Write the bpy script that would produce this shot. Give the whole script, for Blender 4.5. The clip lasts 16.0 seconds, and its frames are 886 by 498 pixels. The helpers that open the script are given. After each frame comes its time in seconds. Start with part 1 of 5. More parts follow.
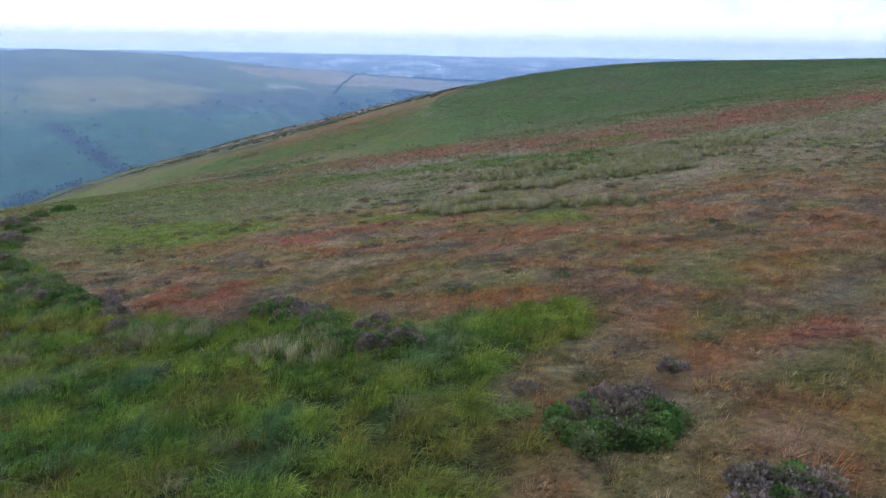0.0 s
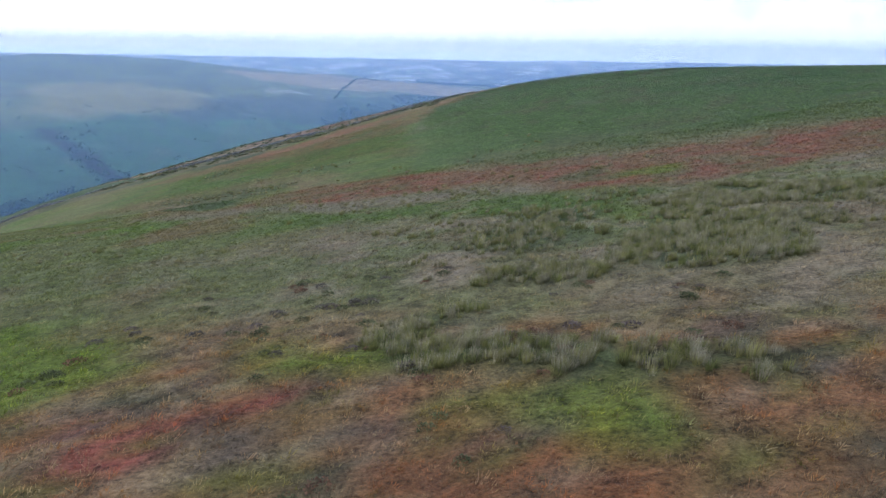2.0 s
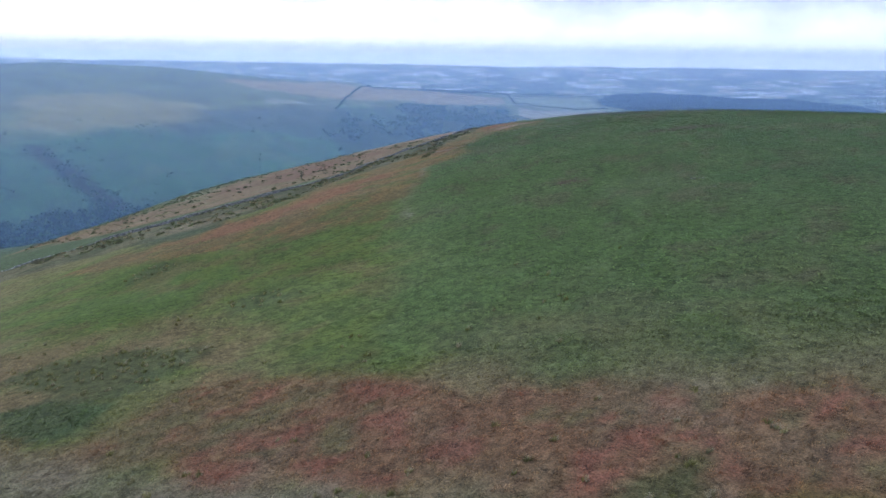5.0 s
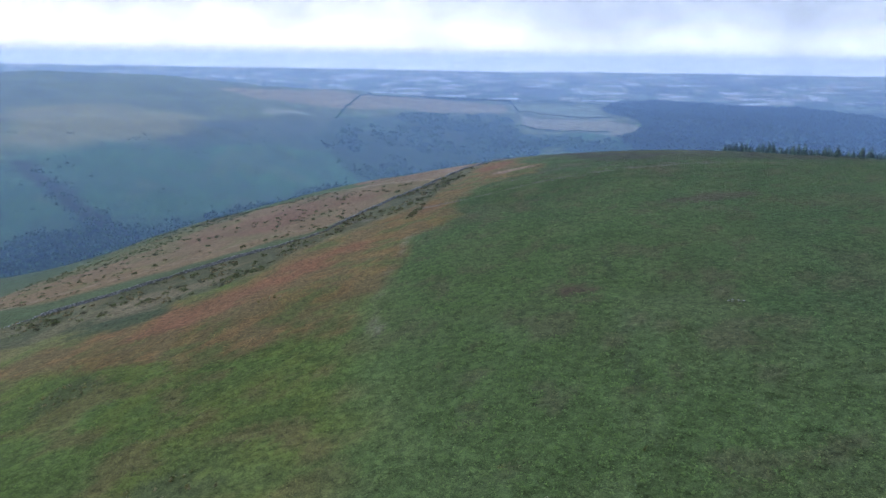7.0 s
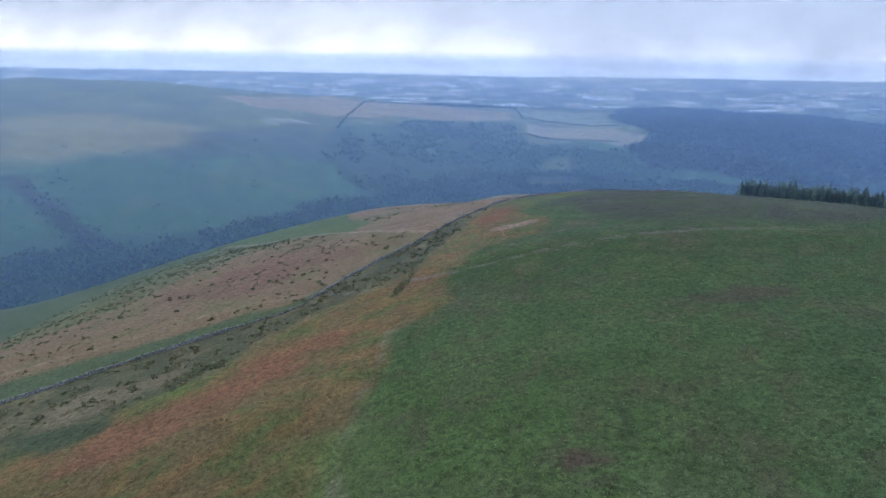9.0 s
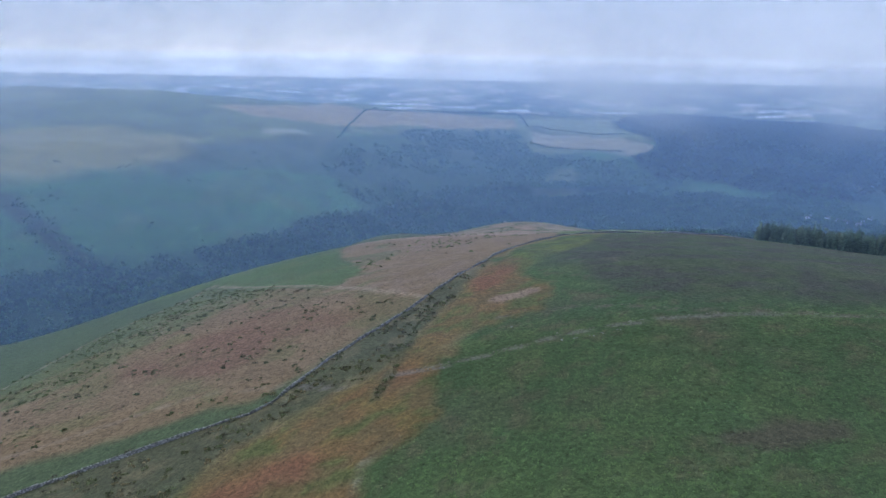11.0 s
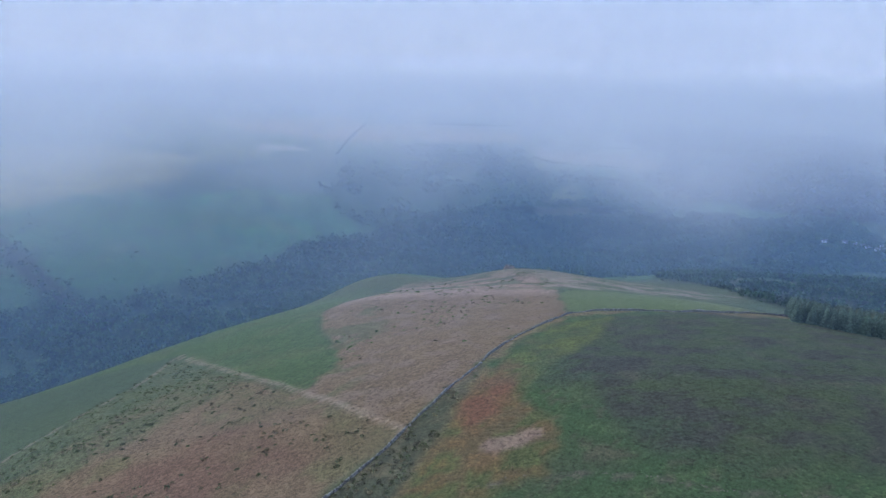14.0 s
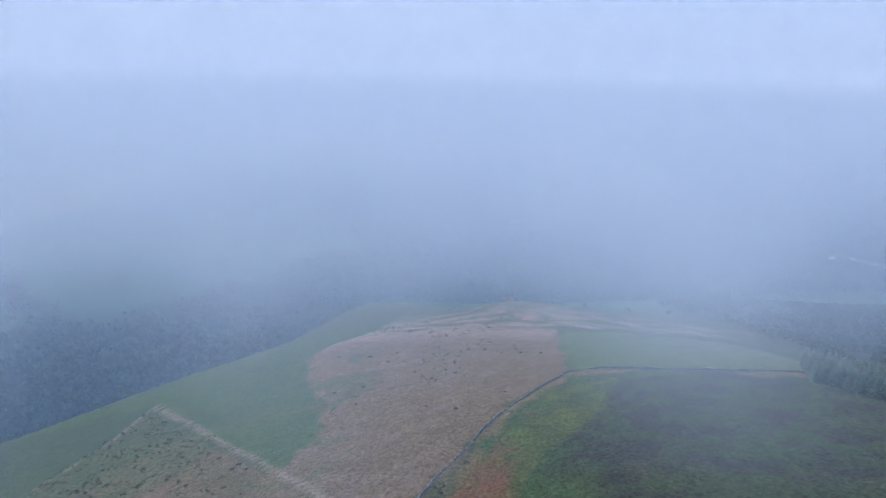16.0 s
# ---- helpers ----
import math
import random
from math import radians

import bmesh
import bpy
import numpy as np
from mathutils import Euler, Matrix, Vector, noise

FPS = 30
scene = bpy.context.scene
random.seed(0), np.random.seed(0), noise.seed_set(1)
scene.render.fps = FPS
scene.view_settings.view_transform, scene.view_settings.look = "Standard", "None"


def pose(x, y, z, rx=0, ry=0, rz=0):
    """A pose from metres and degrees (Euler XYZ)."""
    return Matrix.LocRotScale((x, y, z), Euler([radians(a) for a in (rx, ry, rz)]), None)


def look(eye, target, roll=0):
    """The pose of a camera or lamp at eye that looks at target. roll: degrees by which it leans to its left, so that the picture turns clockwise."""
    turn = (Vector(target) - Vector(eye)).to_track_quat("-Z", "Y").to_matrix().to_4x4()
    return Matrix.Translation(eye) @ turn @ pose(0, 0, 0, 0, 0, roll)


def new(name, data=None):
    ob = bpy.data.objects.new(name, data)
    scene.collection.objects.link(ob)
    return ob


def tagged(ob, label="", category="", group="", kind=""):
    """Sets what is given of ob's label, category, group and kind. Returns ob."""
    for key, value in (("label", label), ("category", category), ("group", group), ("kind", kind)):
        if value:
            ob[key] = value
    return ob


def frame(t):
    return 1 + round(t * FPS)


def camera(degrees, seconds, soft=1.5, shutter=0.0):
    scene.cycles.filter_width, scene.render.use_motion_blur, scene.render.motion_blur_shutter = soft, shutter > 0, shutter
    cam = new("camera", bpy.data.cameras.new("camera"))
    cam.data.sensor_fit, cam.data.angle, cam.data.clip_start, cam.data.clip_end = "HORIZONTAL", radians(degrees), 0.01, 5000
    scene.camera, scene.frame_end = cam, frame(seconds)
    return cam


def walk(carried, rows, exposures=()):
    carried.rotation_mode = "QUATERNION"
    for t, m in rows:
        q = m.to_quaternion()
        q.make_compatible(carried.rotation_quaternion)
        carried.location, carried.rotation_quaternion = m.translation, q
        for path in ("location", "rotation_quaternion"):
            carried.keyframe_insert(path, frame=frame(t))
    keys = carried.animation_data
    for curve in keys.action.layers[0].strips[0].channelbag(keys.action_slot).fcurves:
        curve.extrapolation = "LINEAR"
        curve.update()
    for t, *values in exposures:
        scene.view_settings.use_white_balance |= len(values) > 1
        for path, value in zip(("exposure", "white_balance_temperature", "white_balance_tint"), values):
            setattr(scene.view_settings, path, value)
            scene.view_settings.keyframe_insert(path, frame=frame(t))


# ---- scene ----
# camera: seconds, place, yaw, pitch, roll
PATH = [
    (0.0, 0.00, 0.00, 20.00, 0.002, -17.529, 0.963),
    (0.5, 0.51, 8.44, 20.16, 0.069, -17.441, 0.940),
    (1.0, 1.28, 19.17, 20.32, 0.130, -17.359, 0.906),
    (1.5, 2.18, 30.73, 20.27, 0.197, -17.296, 0.882),
    (2.0, 3.43, 43.98, 20.73, 0.274, -17.228, 0.876),
    (2.5, 4.35, 56.90, 21.21, 0.360, -17.178, 0.885),
    (3.0, 5.26, 71.99, 22.45, 0.477, -17.142, 0.872),
    (3.5, 6.07, 86.58, 25.27, 0.581, -17.121, 0.833),
    (4.0, 6.83, 102.78, 31.55, 0.664, -17.126, 0.817),
    (4.5, 7.56, 118.13, 38.84, 0.774, -17.134, 0.825),
    (5.0, 8.83, 133.89, 46.47, 0.885, -17.118, 0.827),
    (5.5, 11.31, 149.80, 52.83, 0.973, -17.088, 0.826),
    (6.0, 13.64, 165.90, 59.04, 1.055, -17.052, 0.827),
    (6.5, 15.63, 181.67, 65.28, 1.139, -17.020, 0.834),
    (7.0, 16.98, 196.55, 71.68, 1.239, -17.000, 0.852),
    (7.5, 18.40, 210.20, 78.51, 1.350, -16.997, 0.878),
    (8.0, 20.17, 224.39, 86.26, 1.461, -17.005, 0.904),
    (8.5, 21.59, 238.54, 92.90, 1.592, -17.008, 0.917),
    (9.0, 23.41, 252.99, 100.37, 1.713, -17.007, 0.926),
    (9.5, 24.77, 266.65, 107.29, 1.833, -17.011, 0.926),
    (10.0, 26.17, 280.74, 114.73, 1.948, -17.009, 0.915),
    (10.5, 27.51, 295.25, 122.29, 2.057, -17.004, 0.900),
    (11.0, 28.75, 310.28, 129.75, 2.157, -16.997, 0.891),
    (11.5, 29.68, 325.84, 136.51, 2.246, -16.989, 0.895),
    (12.0, 31.19, 341.91, 144.16, 2.331, -16.981, 0.917),
    (12.5, 32.61, 357.32, 150.79, 2.411, -16.977, 0.946),
    (13.0, 33.86, 372.81, 157.93, 2.476, -16.951, 0.966),
    (13.5, 34.92, 388.11, 164.34, 2.523, -16.921, 0.977),
    (14.0, 36.05, 403.70, 171.21, 2.576, -16.880, 0.986),
    (14.5, 37.57, 416.12, 177.16, 2.620, -16.852, 1.004),
    (15.0, 38.93, 428.41, 184.09, 2.656, -16.822, 1.028),
    (15.5, 40.14, 440.92, 190.39, 2.709, -16.763, 1.047),
    (16.0, 41.39, 453.69, 198.02, 2.754, -16.688, 1.051),
]
cam = camera(68.0, 16.0, soft=1.35)


def view_pose(x, y, z, yaw, pitch, roll):
    yaw, pitch = radians(yaw), radians(pitch)
    way = Vector((-math.sin(yaw) * math.cos(pitch), math.cos(yaw) * math.cos(pitch), math.sin(pitch)))
    return look((x, y, z), Vector((x, y, z)) + way, roll)


walk(cam, [(t, view_pose(*row)) for t, *row in PATH],
     [(0.0, 0.59), (4.0, 0.54), (7.5, 0.38), (12.0, 0.36), (16.0, 0.36)])

# ---------------------------------------------------------------- light
SUN_AZ, SUN_EL = radians(-48), radians(42)
world = bpy.data.worlds.new("sky")
scene.world = world
world.use_nodes = True


class Tree:
    """A short way to write node trees."""

    def __init__(self, tree):
        self.t = tree
        tree.nodes.clear()

    def n(self, kind, **kw):
        node = self.t.nodes.new(kind)
        for key, value in kw.items():
            if key.startswith("i_"):
                node.inputs[key[2:].replace("_", " ")].default_value = value
            elif key == "op":
                node.operation = value
            elif key == "blend":
                node.blend_type = value
            elif key == "kind_of":
                node.data_type = value
        return node

    def link(self, a, b):
        self.t.links.new(a, b)

    def val(self, sock, v):
        if isinstance(v, bpy.types.NodeSocket):
            self.link(v, sock)
        else:
            sock.default_value = v

    def math(self, op, a, b=0.0, clamp=False):
        m = self.n("ShaderNodeMath", op=op)
        m.use_clamp = clamp
        self.val(m.inputs[0], a)
        self.val(m.inputs[1], b)
        return m.outputs[0]

    def mix(self, f, a, b, blend="MIX"):
        m = self.n("ShaderNodeMix", kind_of="RGBA", blend=blend)
        self.val(m.inputs[0], f)
        self.val(m.inputs[6], a)
        self.val(m.inputs[7], b)
        return m.outputs[2]

    def step(self, v, lo, hi):
        m = self.n("ShaderNodeMapRange")
        m.interpolation_type = "SMOOTHSTEP"
        self.val(m.inputs[0], v)
        m.inputs[1].default_value, m.inputs[2].default_value = lo, hi
        return m.outputs[0]

    def noise(self, vec, scale, detail=4, rough=0.55, dist=0.0):
        m = self.n("ShaderNodeTexNoise")
        m.inputs["Scale"].default_value, m.inputs["Detail"].default_value = scale, detail
        m.inputs["Roughness"].default_value, m.inputs["Distortion"].default_value = rough, dist
        if vec is not None:
            self.link(vec, m.inputs["Vector"])
        return m.outputs["Fac"]


def build_sky():
    w = Tree(world.node_tree)
    sky = w.n("ShaderNodeTexSky")
    sky.sky_type = "NISHITA"
    sky.sun_disc = False
    sky.sun_elevation, sky.sun_rotation = SUN_EL, SUN_AZ
    clear = w.mix(1.0, sky.outputs[0], (0.10, 0.10, 0.10, 1), "MULTIPLY")
    way = w.n("ShaderNodeTexCoord").outputs["Generated"]
    sep = w.n("ShaderNodeSeparateXYZ")
    w.link(way, sep.inputs[0])
    x, z = sep.outputs[0], sep.outputs[2]
    # cloud layer: broad soft patches, flattened towards the horizon
    stretch = w.n("ShaderNodeMapping")
    stretch.inputs["Scale"].default_value = (1.0, 1.0, 5.0)
    w.link(way, stretch.inputs[0])
    puff = w.noise(stretch.outputs[0], 2.6, 5, 0.55, 0.4)
    veil = w.noise(stretch.outputs[0], 9.0, 4, 0.5)
    bright = w.math("ADD", w.math("MULTIPLY", puff, 0.60), w.math("MULTIPLY", veil, 0.22))
    side = w.step(x, 0.45, -0.35)
    tone = w.math("ADD", w.math("MULTIPLY", bright, 0.9), w.math("ADD", w.math("MULTIPLY", side, 0.50), 0.10))
    cloud = w.mix(w.step(tone, 0.45, 0.95), (0.92, 1.03, 1.32, 1), (1.07, 1.12, 1.24, 1))
    low = w.mix(w.step(z, 0.10, 0.40), cloud, (0.80, 0.97, 1.36, 1))
    over = w.mix(0.88, clear, low)
    # far sea below the cloud's edge
    glint = w.step(w.noise(stretch.outputs[0], 22.0, 3, 0.5), 0.45, 0.62)
    sea = w.mix(w.math("MULTIPLY", w.step(z, -0.021, -0.028), w.math("ADD", w.math("MULTIPLY", glint, 0.6), 0.3)),
                (0.90, 1.02, 1.32, 1), (1.06, 1.16, 1.36, 1))
    edge = w.math("ADD", z, w.math("MULTIPLY", w.math("SUBTRACT", w.noise(way, 14.0, 2), 0.5), 0.004))
    all_ = w.mix(w.step(edge, -0.0105, -0.0075), sea, over)
    ground = w.mix(w.step(z, -0.06, -0.03), (0.09, 0.10, 0.07, 1), all_)
    bg = w.n("ShaderNodeBackground")
    w.link(ground, bg.inputs[0])
    bg.inputs[1].default_value = 1.0
    w.link(bg.outputs[0], w.n("ShaderNodeOutputWorld").inputs[0])


build_sky()
sun = new("sun", bpy.data.lights.new("sun", "SUN"))
sun.data.energy, sun.data.angle, sun.data.color = 0.8, radians(12), (1.0, 0.95, 0.88)
sun.matrix_basis = look(Vector((math.sin(SUN_AZ) * math.cos(SUN_EL), math.cos(SUN_AZ) * math.cos(SUN_EL), math.sin(SUN_EL))) * 900, (0, 0, 0))
scene.cycles.transparent_max_bounces = 48

# ---------------------------------------------------------------- height of the land
rng = np.random.default_rng(7)


def vnoise(x, y, size, seed=0):
    """Smooth value noise between 0 and 1, with lumps of about that size in metres."""
    x, y = x / size + seed * 17.31, y / size + seed * 9.77
    ix, iy = np.floor(x), np.floor(y)
    u, v = x - ix, y - iy
    u, v = u * u * (3 - 2 * u), v * v * (3 - 2 * v)

    def h(a, b):
        k = (a.astype(np.int64) * 374761393 + b.astype(np.int64) * 668265263 + seed * 1274126177) & 0xFFFFFFFF
        k = ((k ^ (k >> 13)) * 1274126177) & 0xFFFFFFFF
        k = ((k ^ (k >> 16)) * 2246822519) & 0xFFFFFFFF
        return ((k ^ (k >> 15)) & 0xFFFF) / 65535.0

    top = h(ix, iy) * (1 - u) + h(ix + 1, iy) * u
    low = h(ix, iy + 1) * (1 - u) + h(ix + 1, iy + 1) * u
    return top * (1 - v) + low * v


def fbm(x, y, size, seed=0, octaves=4):
    out, amp, total = 0.0, 1.0, 0.0
    for k in range(octaves):
        out = out + amp * vnoise(x, y, size / 2 ** k, seed + k)
        total += amp
        amp *= 0.55
    return out / total


def soft(v, w):
    return w * np.logaddexp(0, v / w)


def sstep(a, b, v):
    u = np.clip((v - a) / (b - a), 0, 1)
    return u * u * (3 - 2 * u)


NEAR = [-2.7, 8.0, -5.7, 8.6, 18.3, 10.4, 39.5, 14.7, 0.3, -1.3, -52.1, -24.0, -31.4, -14.3, -55.5, -382.1, 3.2, 27.9, -24.8, 19.2, -11.1, -35.9, 25.1, -4.0, 8.0, -10.2, -2.7, -22.8, -5.5, 6.5, -68.3, 57.6, 18.4, -5.4, 8.9, 27.2, 10.3, -3.9, -7.2, -72.9, 11.8, 23.6, 2.6, -9.9, 2.1, 11.7, -26.3, 14.7, 0.7, -3.9, 4.7, 29.1, -13.1, -17.7, -76.0, -9.3]
KNOLLS = [(0, 1010, 1.2), (160, 1040, 3.3), (290, 1060, 3.3), (360, 1220, 7.1), (-230, 600, -6.4), (-150, 690, -2.6), (60, 880, -2.2), (-30, 1230, 3.6), (480, 1120, -0.1), (20, 640, -2.3), (200, 880, -4.7), (330, 880, -2.4)]
FAR = [0.2, 5.9, 63.9, 48.0, 17.5, 12.9, 67.4, 13.1, 59.6, 13.9, 46.9, 23.9, 21.7, -8.2, -28.1, 33.4, -0.8, 17.5, -24.6, -22.6, 1.8, 38.0, 72.3, -28.0, 0.2, 4.9, 17.1, 0.5]
VALLEY = [(-2600, -900), (-1500, 330), (-760, 1330), (-100, 2130), (330, 2430), (900, 2440), (1700, 2600), (3200, 3100)]


def seg_dist(x, y, line):
    """Distance to a polyline, and the side of it (1: to its left)."""
    best, side = np.full(np.shape(x), 1e9), np.zeros(np.shape(x))
    for (x0, y0), (x1, y1) in zip(line[:-1], line[1:]):
        dx, dy = x1 - x0, y1 - y0
        u = np.clip(((x - x0) * dx + (y - y0) * dy) / (dx * dx + dy * dy), 0, 1)
        d = np.hypot(x - x0 - u * dx, y - y0 - u * dy)
        m = d < best
        best, side = np.where(m, d, best), np.where(m, np.sign(dx * (y - y0) - dy * (x - x0)), side)
    return best, side


def hill(x, y):
    """The moor that the camera flies over: a tilted plane that falls off on three sides, and broad swells on it."""
    z = -25 + 0.06 * x - 0.02 * (y - 500) - 0.30 * soft(-300 - x, 90) - 0.42 * soft(y - 1130, 70) - 0.12 * soft(x - 420, 90)
    swells = iter(NEAR)
    for a, b in ((-330, 720), (-260, 830), (-200, 930), (-140, 1040), (-60, 1120), (60, 1150), (100, 1300), (230, 1300)):
        z = z + next(swells) * np.exp(-((x - a) ** 2 + (y - b) ** 2) / (2 * 75.0 ** 2))
    for a in (-520, -300, -100, 100, 300, 520):
        for b in (-50, 150, 350, 550, 750, 950, 1150, 1400):
            z = z + next(swells) * np.exp(-((x - a) ** 2 / (2 * 170.0 ** 2) + (y - b) ** 2 / (2 * 150.0 ** 2)))
    for a, b, rise in KNOLLS:
        z = z + rise * np.exp(-((x - a) ** 2 + (y - b) ** 2) / (2 * 80.0 ** 2))
    z = z + 6 * np.exp(-((x - 150) ** 2 + (y - 1215) ** 2) / (2 * 65.0 ** 2))
    return z


def far_side(x, y):
    """The other side of the valley, its plateau, and the plain behind."""
    d, side = seg_dist(x, y, VALLEY)
    s = d * side
    z = -440 + 0.55 * soft(s - 40, 40) - 0.55 * soft(s - 420, 120) + 0.05 * np.clip(s - 300, 0, 900)
    swells = iter(FAR)
    for a in (-2000, -1400, -800, -200, 400, 1000, 1700):
        for b in (1600, 2200, 2800, 3400):
            z = z + next(swells) * np.exp(-((x - a) ** 2 + (y - b) ** 2) / (2 * 430.0 ** 2))
    rough = (fbm(x, y, 420, 31) - 0.5) * 40 * sstep(80, 500, s) + (fbm(x + 0.7 * y, y - 0.7 * x, 90, 35, 3) - 0.5) * 14 * sstep(20, 200, s)
    z = z + rough
    rim = np.interp(x, [-2500, -1500, -700, -300, 300, 900, 1700, 2200], [4300, 4100, 3700, 3600, 3850, 4000, 3700, 3100])
    z = z - 0.55 * soft(y - rim, 60)
    plain = -345 + 270 * np.clip((y - 3500) / 1450, 0, 1) ** 1.15 + (fbm(x, y * 2.2, 900, 41) - 0.5) * 26
    k = 18.0
    return np.where(y > 2600, k * np.logaddexp(z / k, plain / k), z)


def height(x, y):
    x, y = np.asarray(x, float), np.asarray(y, float)
    a, b = hill(x, y), far_side(x, y)
    z = 12 * np.logaddexp(a / 12, b / 12)
    close = sstep(1500, 900, y)
    z = z + close * ((fbm(x, y, 26, 3) - 0.5) * 1.6 + (fbm(x, y, 5.0, 8, 3) - 0.5) * 0.7)
    bank = 0.9 * np.exp(-(seg_dist(x, y, CROSS)[0] / 1.6) ** 2) + 0.8 * np.exp(-(seg_dist(x, y, HEDGE_LINE)[0] / 1.8) ** 2)
    z = z + close * (bank - 0.35 * np.exp(-(seg_dist(x, y, TRACK)[0] / 1.8) ** 2))
    return z


# ---------------------------------------------------------------- what grows where
def inside(x, y, ring, edge=4.0, wobble=5.0, size=14.0, seed=0):
    """1 inside a ring of corners, 0 outside, with a ragged soft rim."""
    d, _ = seg_dist(x, y, ring + ring[:1])
    odd = np.zeros(np.shape(x), bool)
    for (x0, y0), (x1, y1) in zip(ring, ring[1:] + ring[:1]):
        if y0 != y1:
            odd ^= ((y0 > y) != (y1 > y)) & (x < (x1 - x0) * (y - y0) / (y1 - y0) + x0)
    s = np.where(odd, d, -d) + (fbm(x, y, size, 50 + seed, 3) - 0.5) * 2 * wobble
    return sstep(-edge, edge, s)


def along(x, y, line, half, edge=1.0, wobble=0.5, seed=0):
    d, _ = seg_dist(x, y, line)
    return sstep(half + edge, half, d + (fbm(x, y, 9, 80 + seed, 3) - 0.5) * 2 * wobble)


FLUSH = [(-120, 165), (-73, 103), (-52.7, 79.9), (-37.8, 58.8), (-27.3, 50.2), (-18.8, 45.2), (-14.5, 44.5), (-12.8, 47.4), (-7, 42.4), (-2, 36.7), (2.8, 40.2), (8.1, 41.3), (8, 36.2), (5.4, 31.6), (3.2, 27.3), (1.9, 23.2), (2.5, 20), (4, 8), (-70, 8), (-140, 100)]
RUSH_BEDS = [
    [(0.4, 92.5), (0.6, 96.8), (8.9, 94.9), (13.1, 92.1), (12.3, 87.8), (8.3, 88.3), (3.2, 89.1)],
    [(12.7, 87.3), (13.5, 94.2), (20.8, 91.2), (27.6, 86.6), (25.6, 82.6), (19.3, 84)],
    [(-3.9, 97.2), (-2, 102), (2, 105), (6, 106), (5, 103), (3, 102), (-1, 97.8)],
    [(7, 114), (9, 120), (19, 126), (22, 116), (20, 113), (14, 114)],
    [(23, 121), (26, 129), (37, 136), (42, 130), (47, 120), (43, 113), (37, 111), (29, 112)],
    [(36, 144), (40, 151), (53, 131), (51, 124), (43, 132)],
    [(38, 156), (47, 165), (58, 167), (73, 148), (64, 134), (51, 145)],
    [(12, 162), (19, 171), (32, 156), (23, 148)],
    [(5, 139), (9, 149), (20, 154), (27, 137), (20, 131), (12, 131)],
    [(-110, 287), (-102, 299), (-76, 299), (-53, 290), (-60, 273), (-67, 264), (-97, 277)],
    [(26, 208), (34, 210), (44, 217), (46, 214), (41, 205), (32, 204)],
    [(8, 268), (12, 277), (16, 273), (13, 264)],
    [(-65, 329), (-52, 338), (-36, 328), (-48, 321), (-58, 318)],
    [(-126, 386), (-110, 408), (-127, 420), (-134, 400)],
    [(-75, 468), (-64, 474), (-60, 466), (-70, 462)],
    [(-26, 45.5), (-21, 46.5), (-17, 43), (-22, 41.5)],
    [(-12, 36.5), (-9, 37.5), (-7, 35), (-10, 34)],
]
THIN_BEDS = (1, 7, 8, 9, 10, 11, 12, 13, 14)
LUSH = [
    [(4, 84.7), (8.1, 86.5), (15.9, 85.3), (17.8, 79.8), (16.3, 76.3), (12.1, 76.8), (6.8, 80.1)],
    [(-15.1, 94.2), (-15.3, 99.5), (-5.9, 96.6), (-1, 98.6), (0.5, 90.9), (-6.6, 90.3)],
    [(-54, 94), (-66, 118), (-48, 116), (-30, 105), (-24.4, 95.2), (-30, 88), (-37, 86)],
    [(43, 198), (48, 204), (53, 206), (61, 202), (58, 195), (53, 193)],
    [(31, 147), (36, 162), (39, 150), (36, 144)],
]
RED = [[(-27.5, 53.6), (-25.9, 62.4), (-17.1, 57.7), (-14, 50.8), (-21.6, 47.9)], [(-2.7, 39.7), (-0.9, 43.6), (3.7, 41.9), (1.3, 38.9), (-1.4, 37.1)], [(12.7, 24.3), (14.8, 24.7), (17.1, 23.9), (15.9, 21.8), (13.6, 22.5)],
       [(17.6, 30.7), (20, 33.7), (24.7, 31.3), (22.4, 27.8)], [(-27.2, 83.1), (-25.3, 86.5), (-16.5, 85.9), (-6.1, 87.7), (-8.9, 85.6), (-14.1, 80.3), (-15.4, 75.7), (-19.4, 76.8)]]
RUST_BAND = [(-60, 241), (-55, 259), (-47, 273), (-25, 264), (8, 247), (31, 244), (51, 236), (71, 234), (140, 232), (140, 190), (79, 176), (52, 176), (43, 178), (35, 185), (28, 191), (26, 204), (17, 209), (-1, 217), (-23, 224), (-40, 228), (-56, 237)]
GREEN_BAND = [(-83, 192), (-73, 219), (-44, 213), (-22, 204), (0, 197), (26, 191), (44, 178), (46, 167), (32, 155), (21, 157), (-3, 170), (-23, 177), (-49, 181), (-51, 160), (-59, 157)]
PALE_BAND = [(-88, 241), (-58, 237), (-39, 227), (-11, 218), (17, 208), (25, 202), (27, 193), (12, 196), (-4, 203), (-28, 209), (-53, 221), (-76, 225)]
OLIVE_BAND = [(8, 273), (22, 272), (60, 264), (99, 253), (150, 245), (150, 225), (86, 231), (51, 236), (20, 247), (8, 256)]
DARK_WET = [(-97, 262), (-86, 271), (-65, 262), (-67, 249), (-77, 246)]
BRIGHT = [(-184, 377), (-182, 450), (-104, 430), (-48, 425), (-19, 415), (-2, 384), (6, 284), (-6, 262), (-24, 268), (-55, 306), (-87, 324), (-132, 333)]
BRACKEN_EDGE = [(60, 761), (57, 691), (39, 656), (13, 607), (18, 552), (5, 543), (-7, 528), (-11, 497), (-13, 460), (-10, 435), (-6, 405), (-2, 384), (6, 319), (8, 276)]
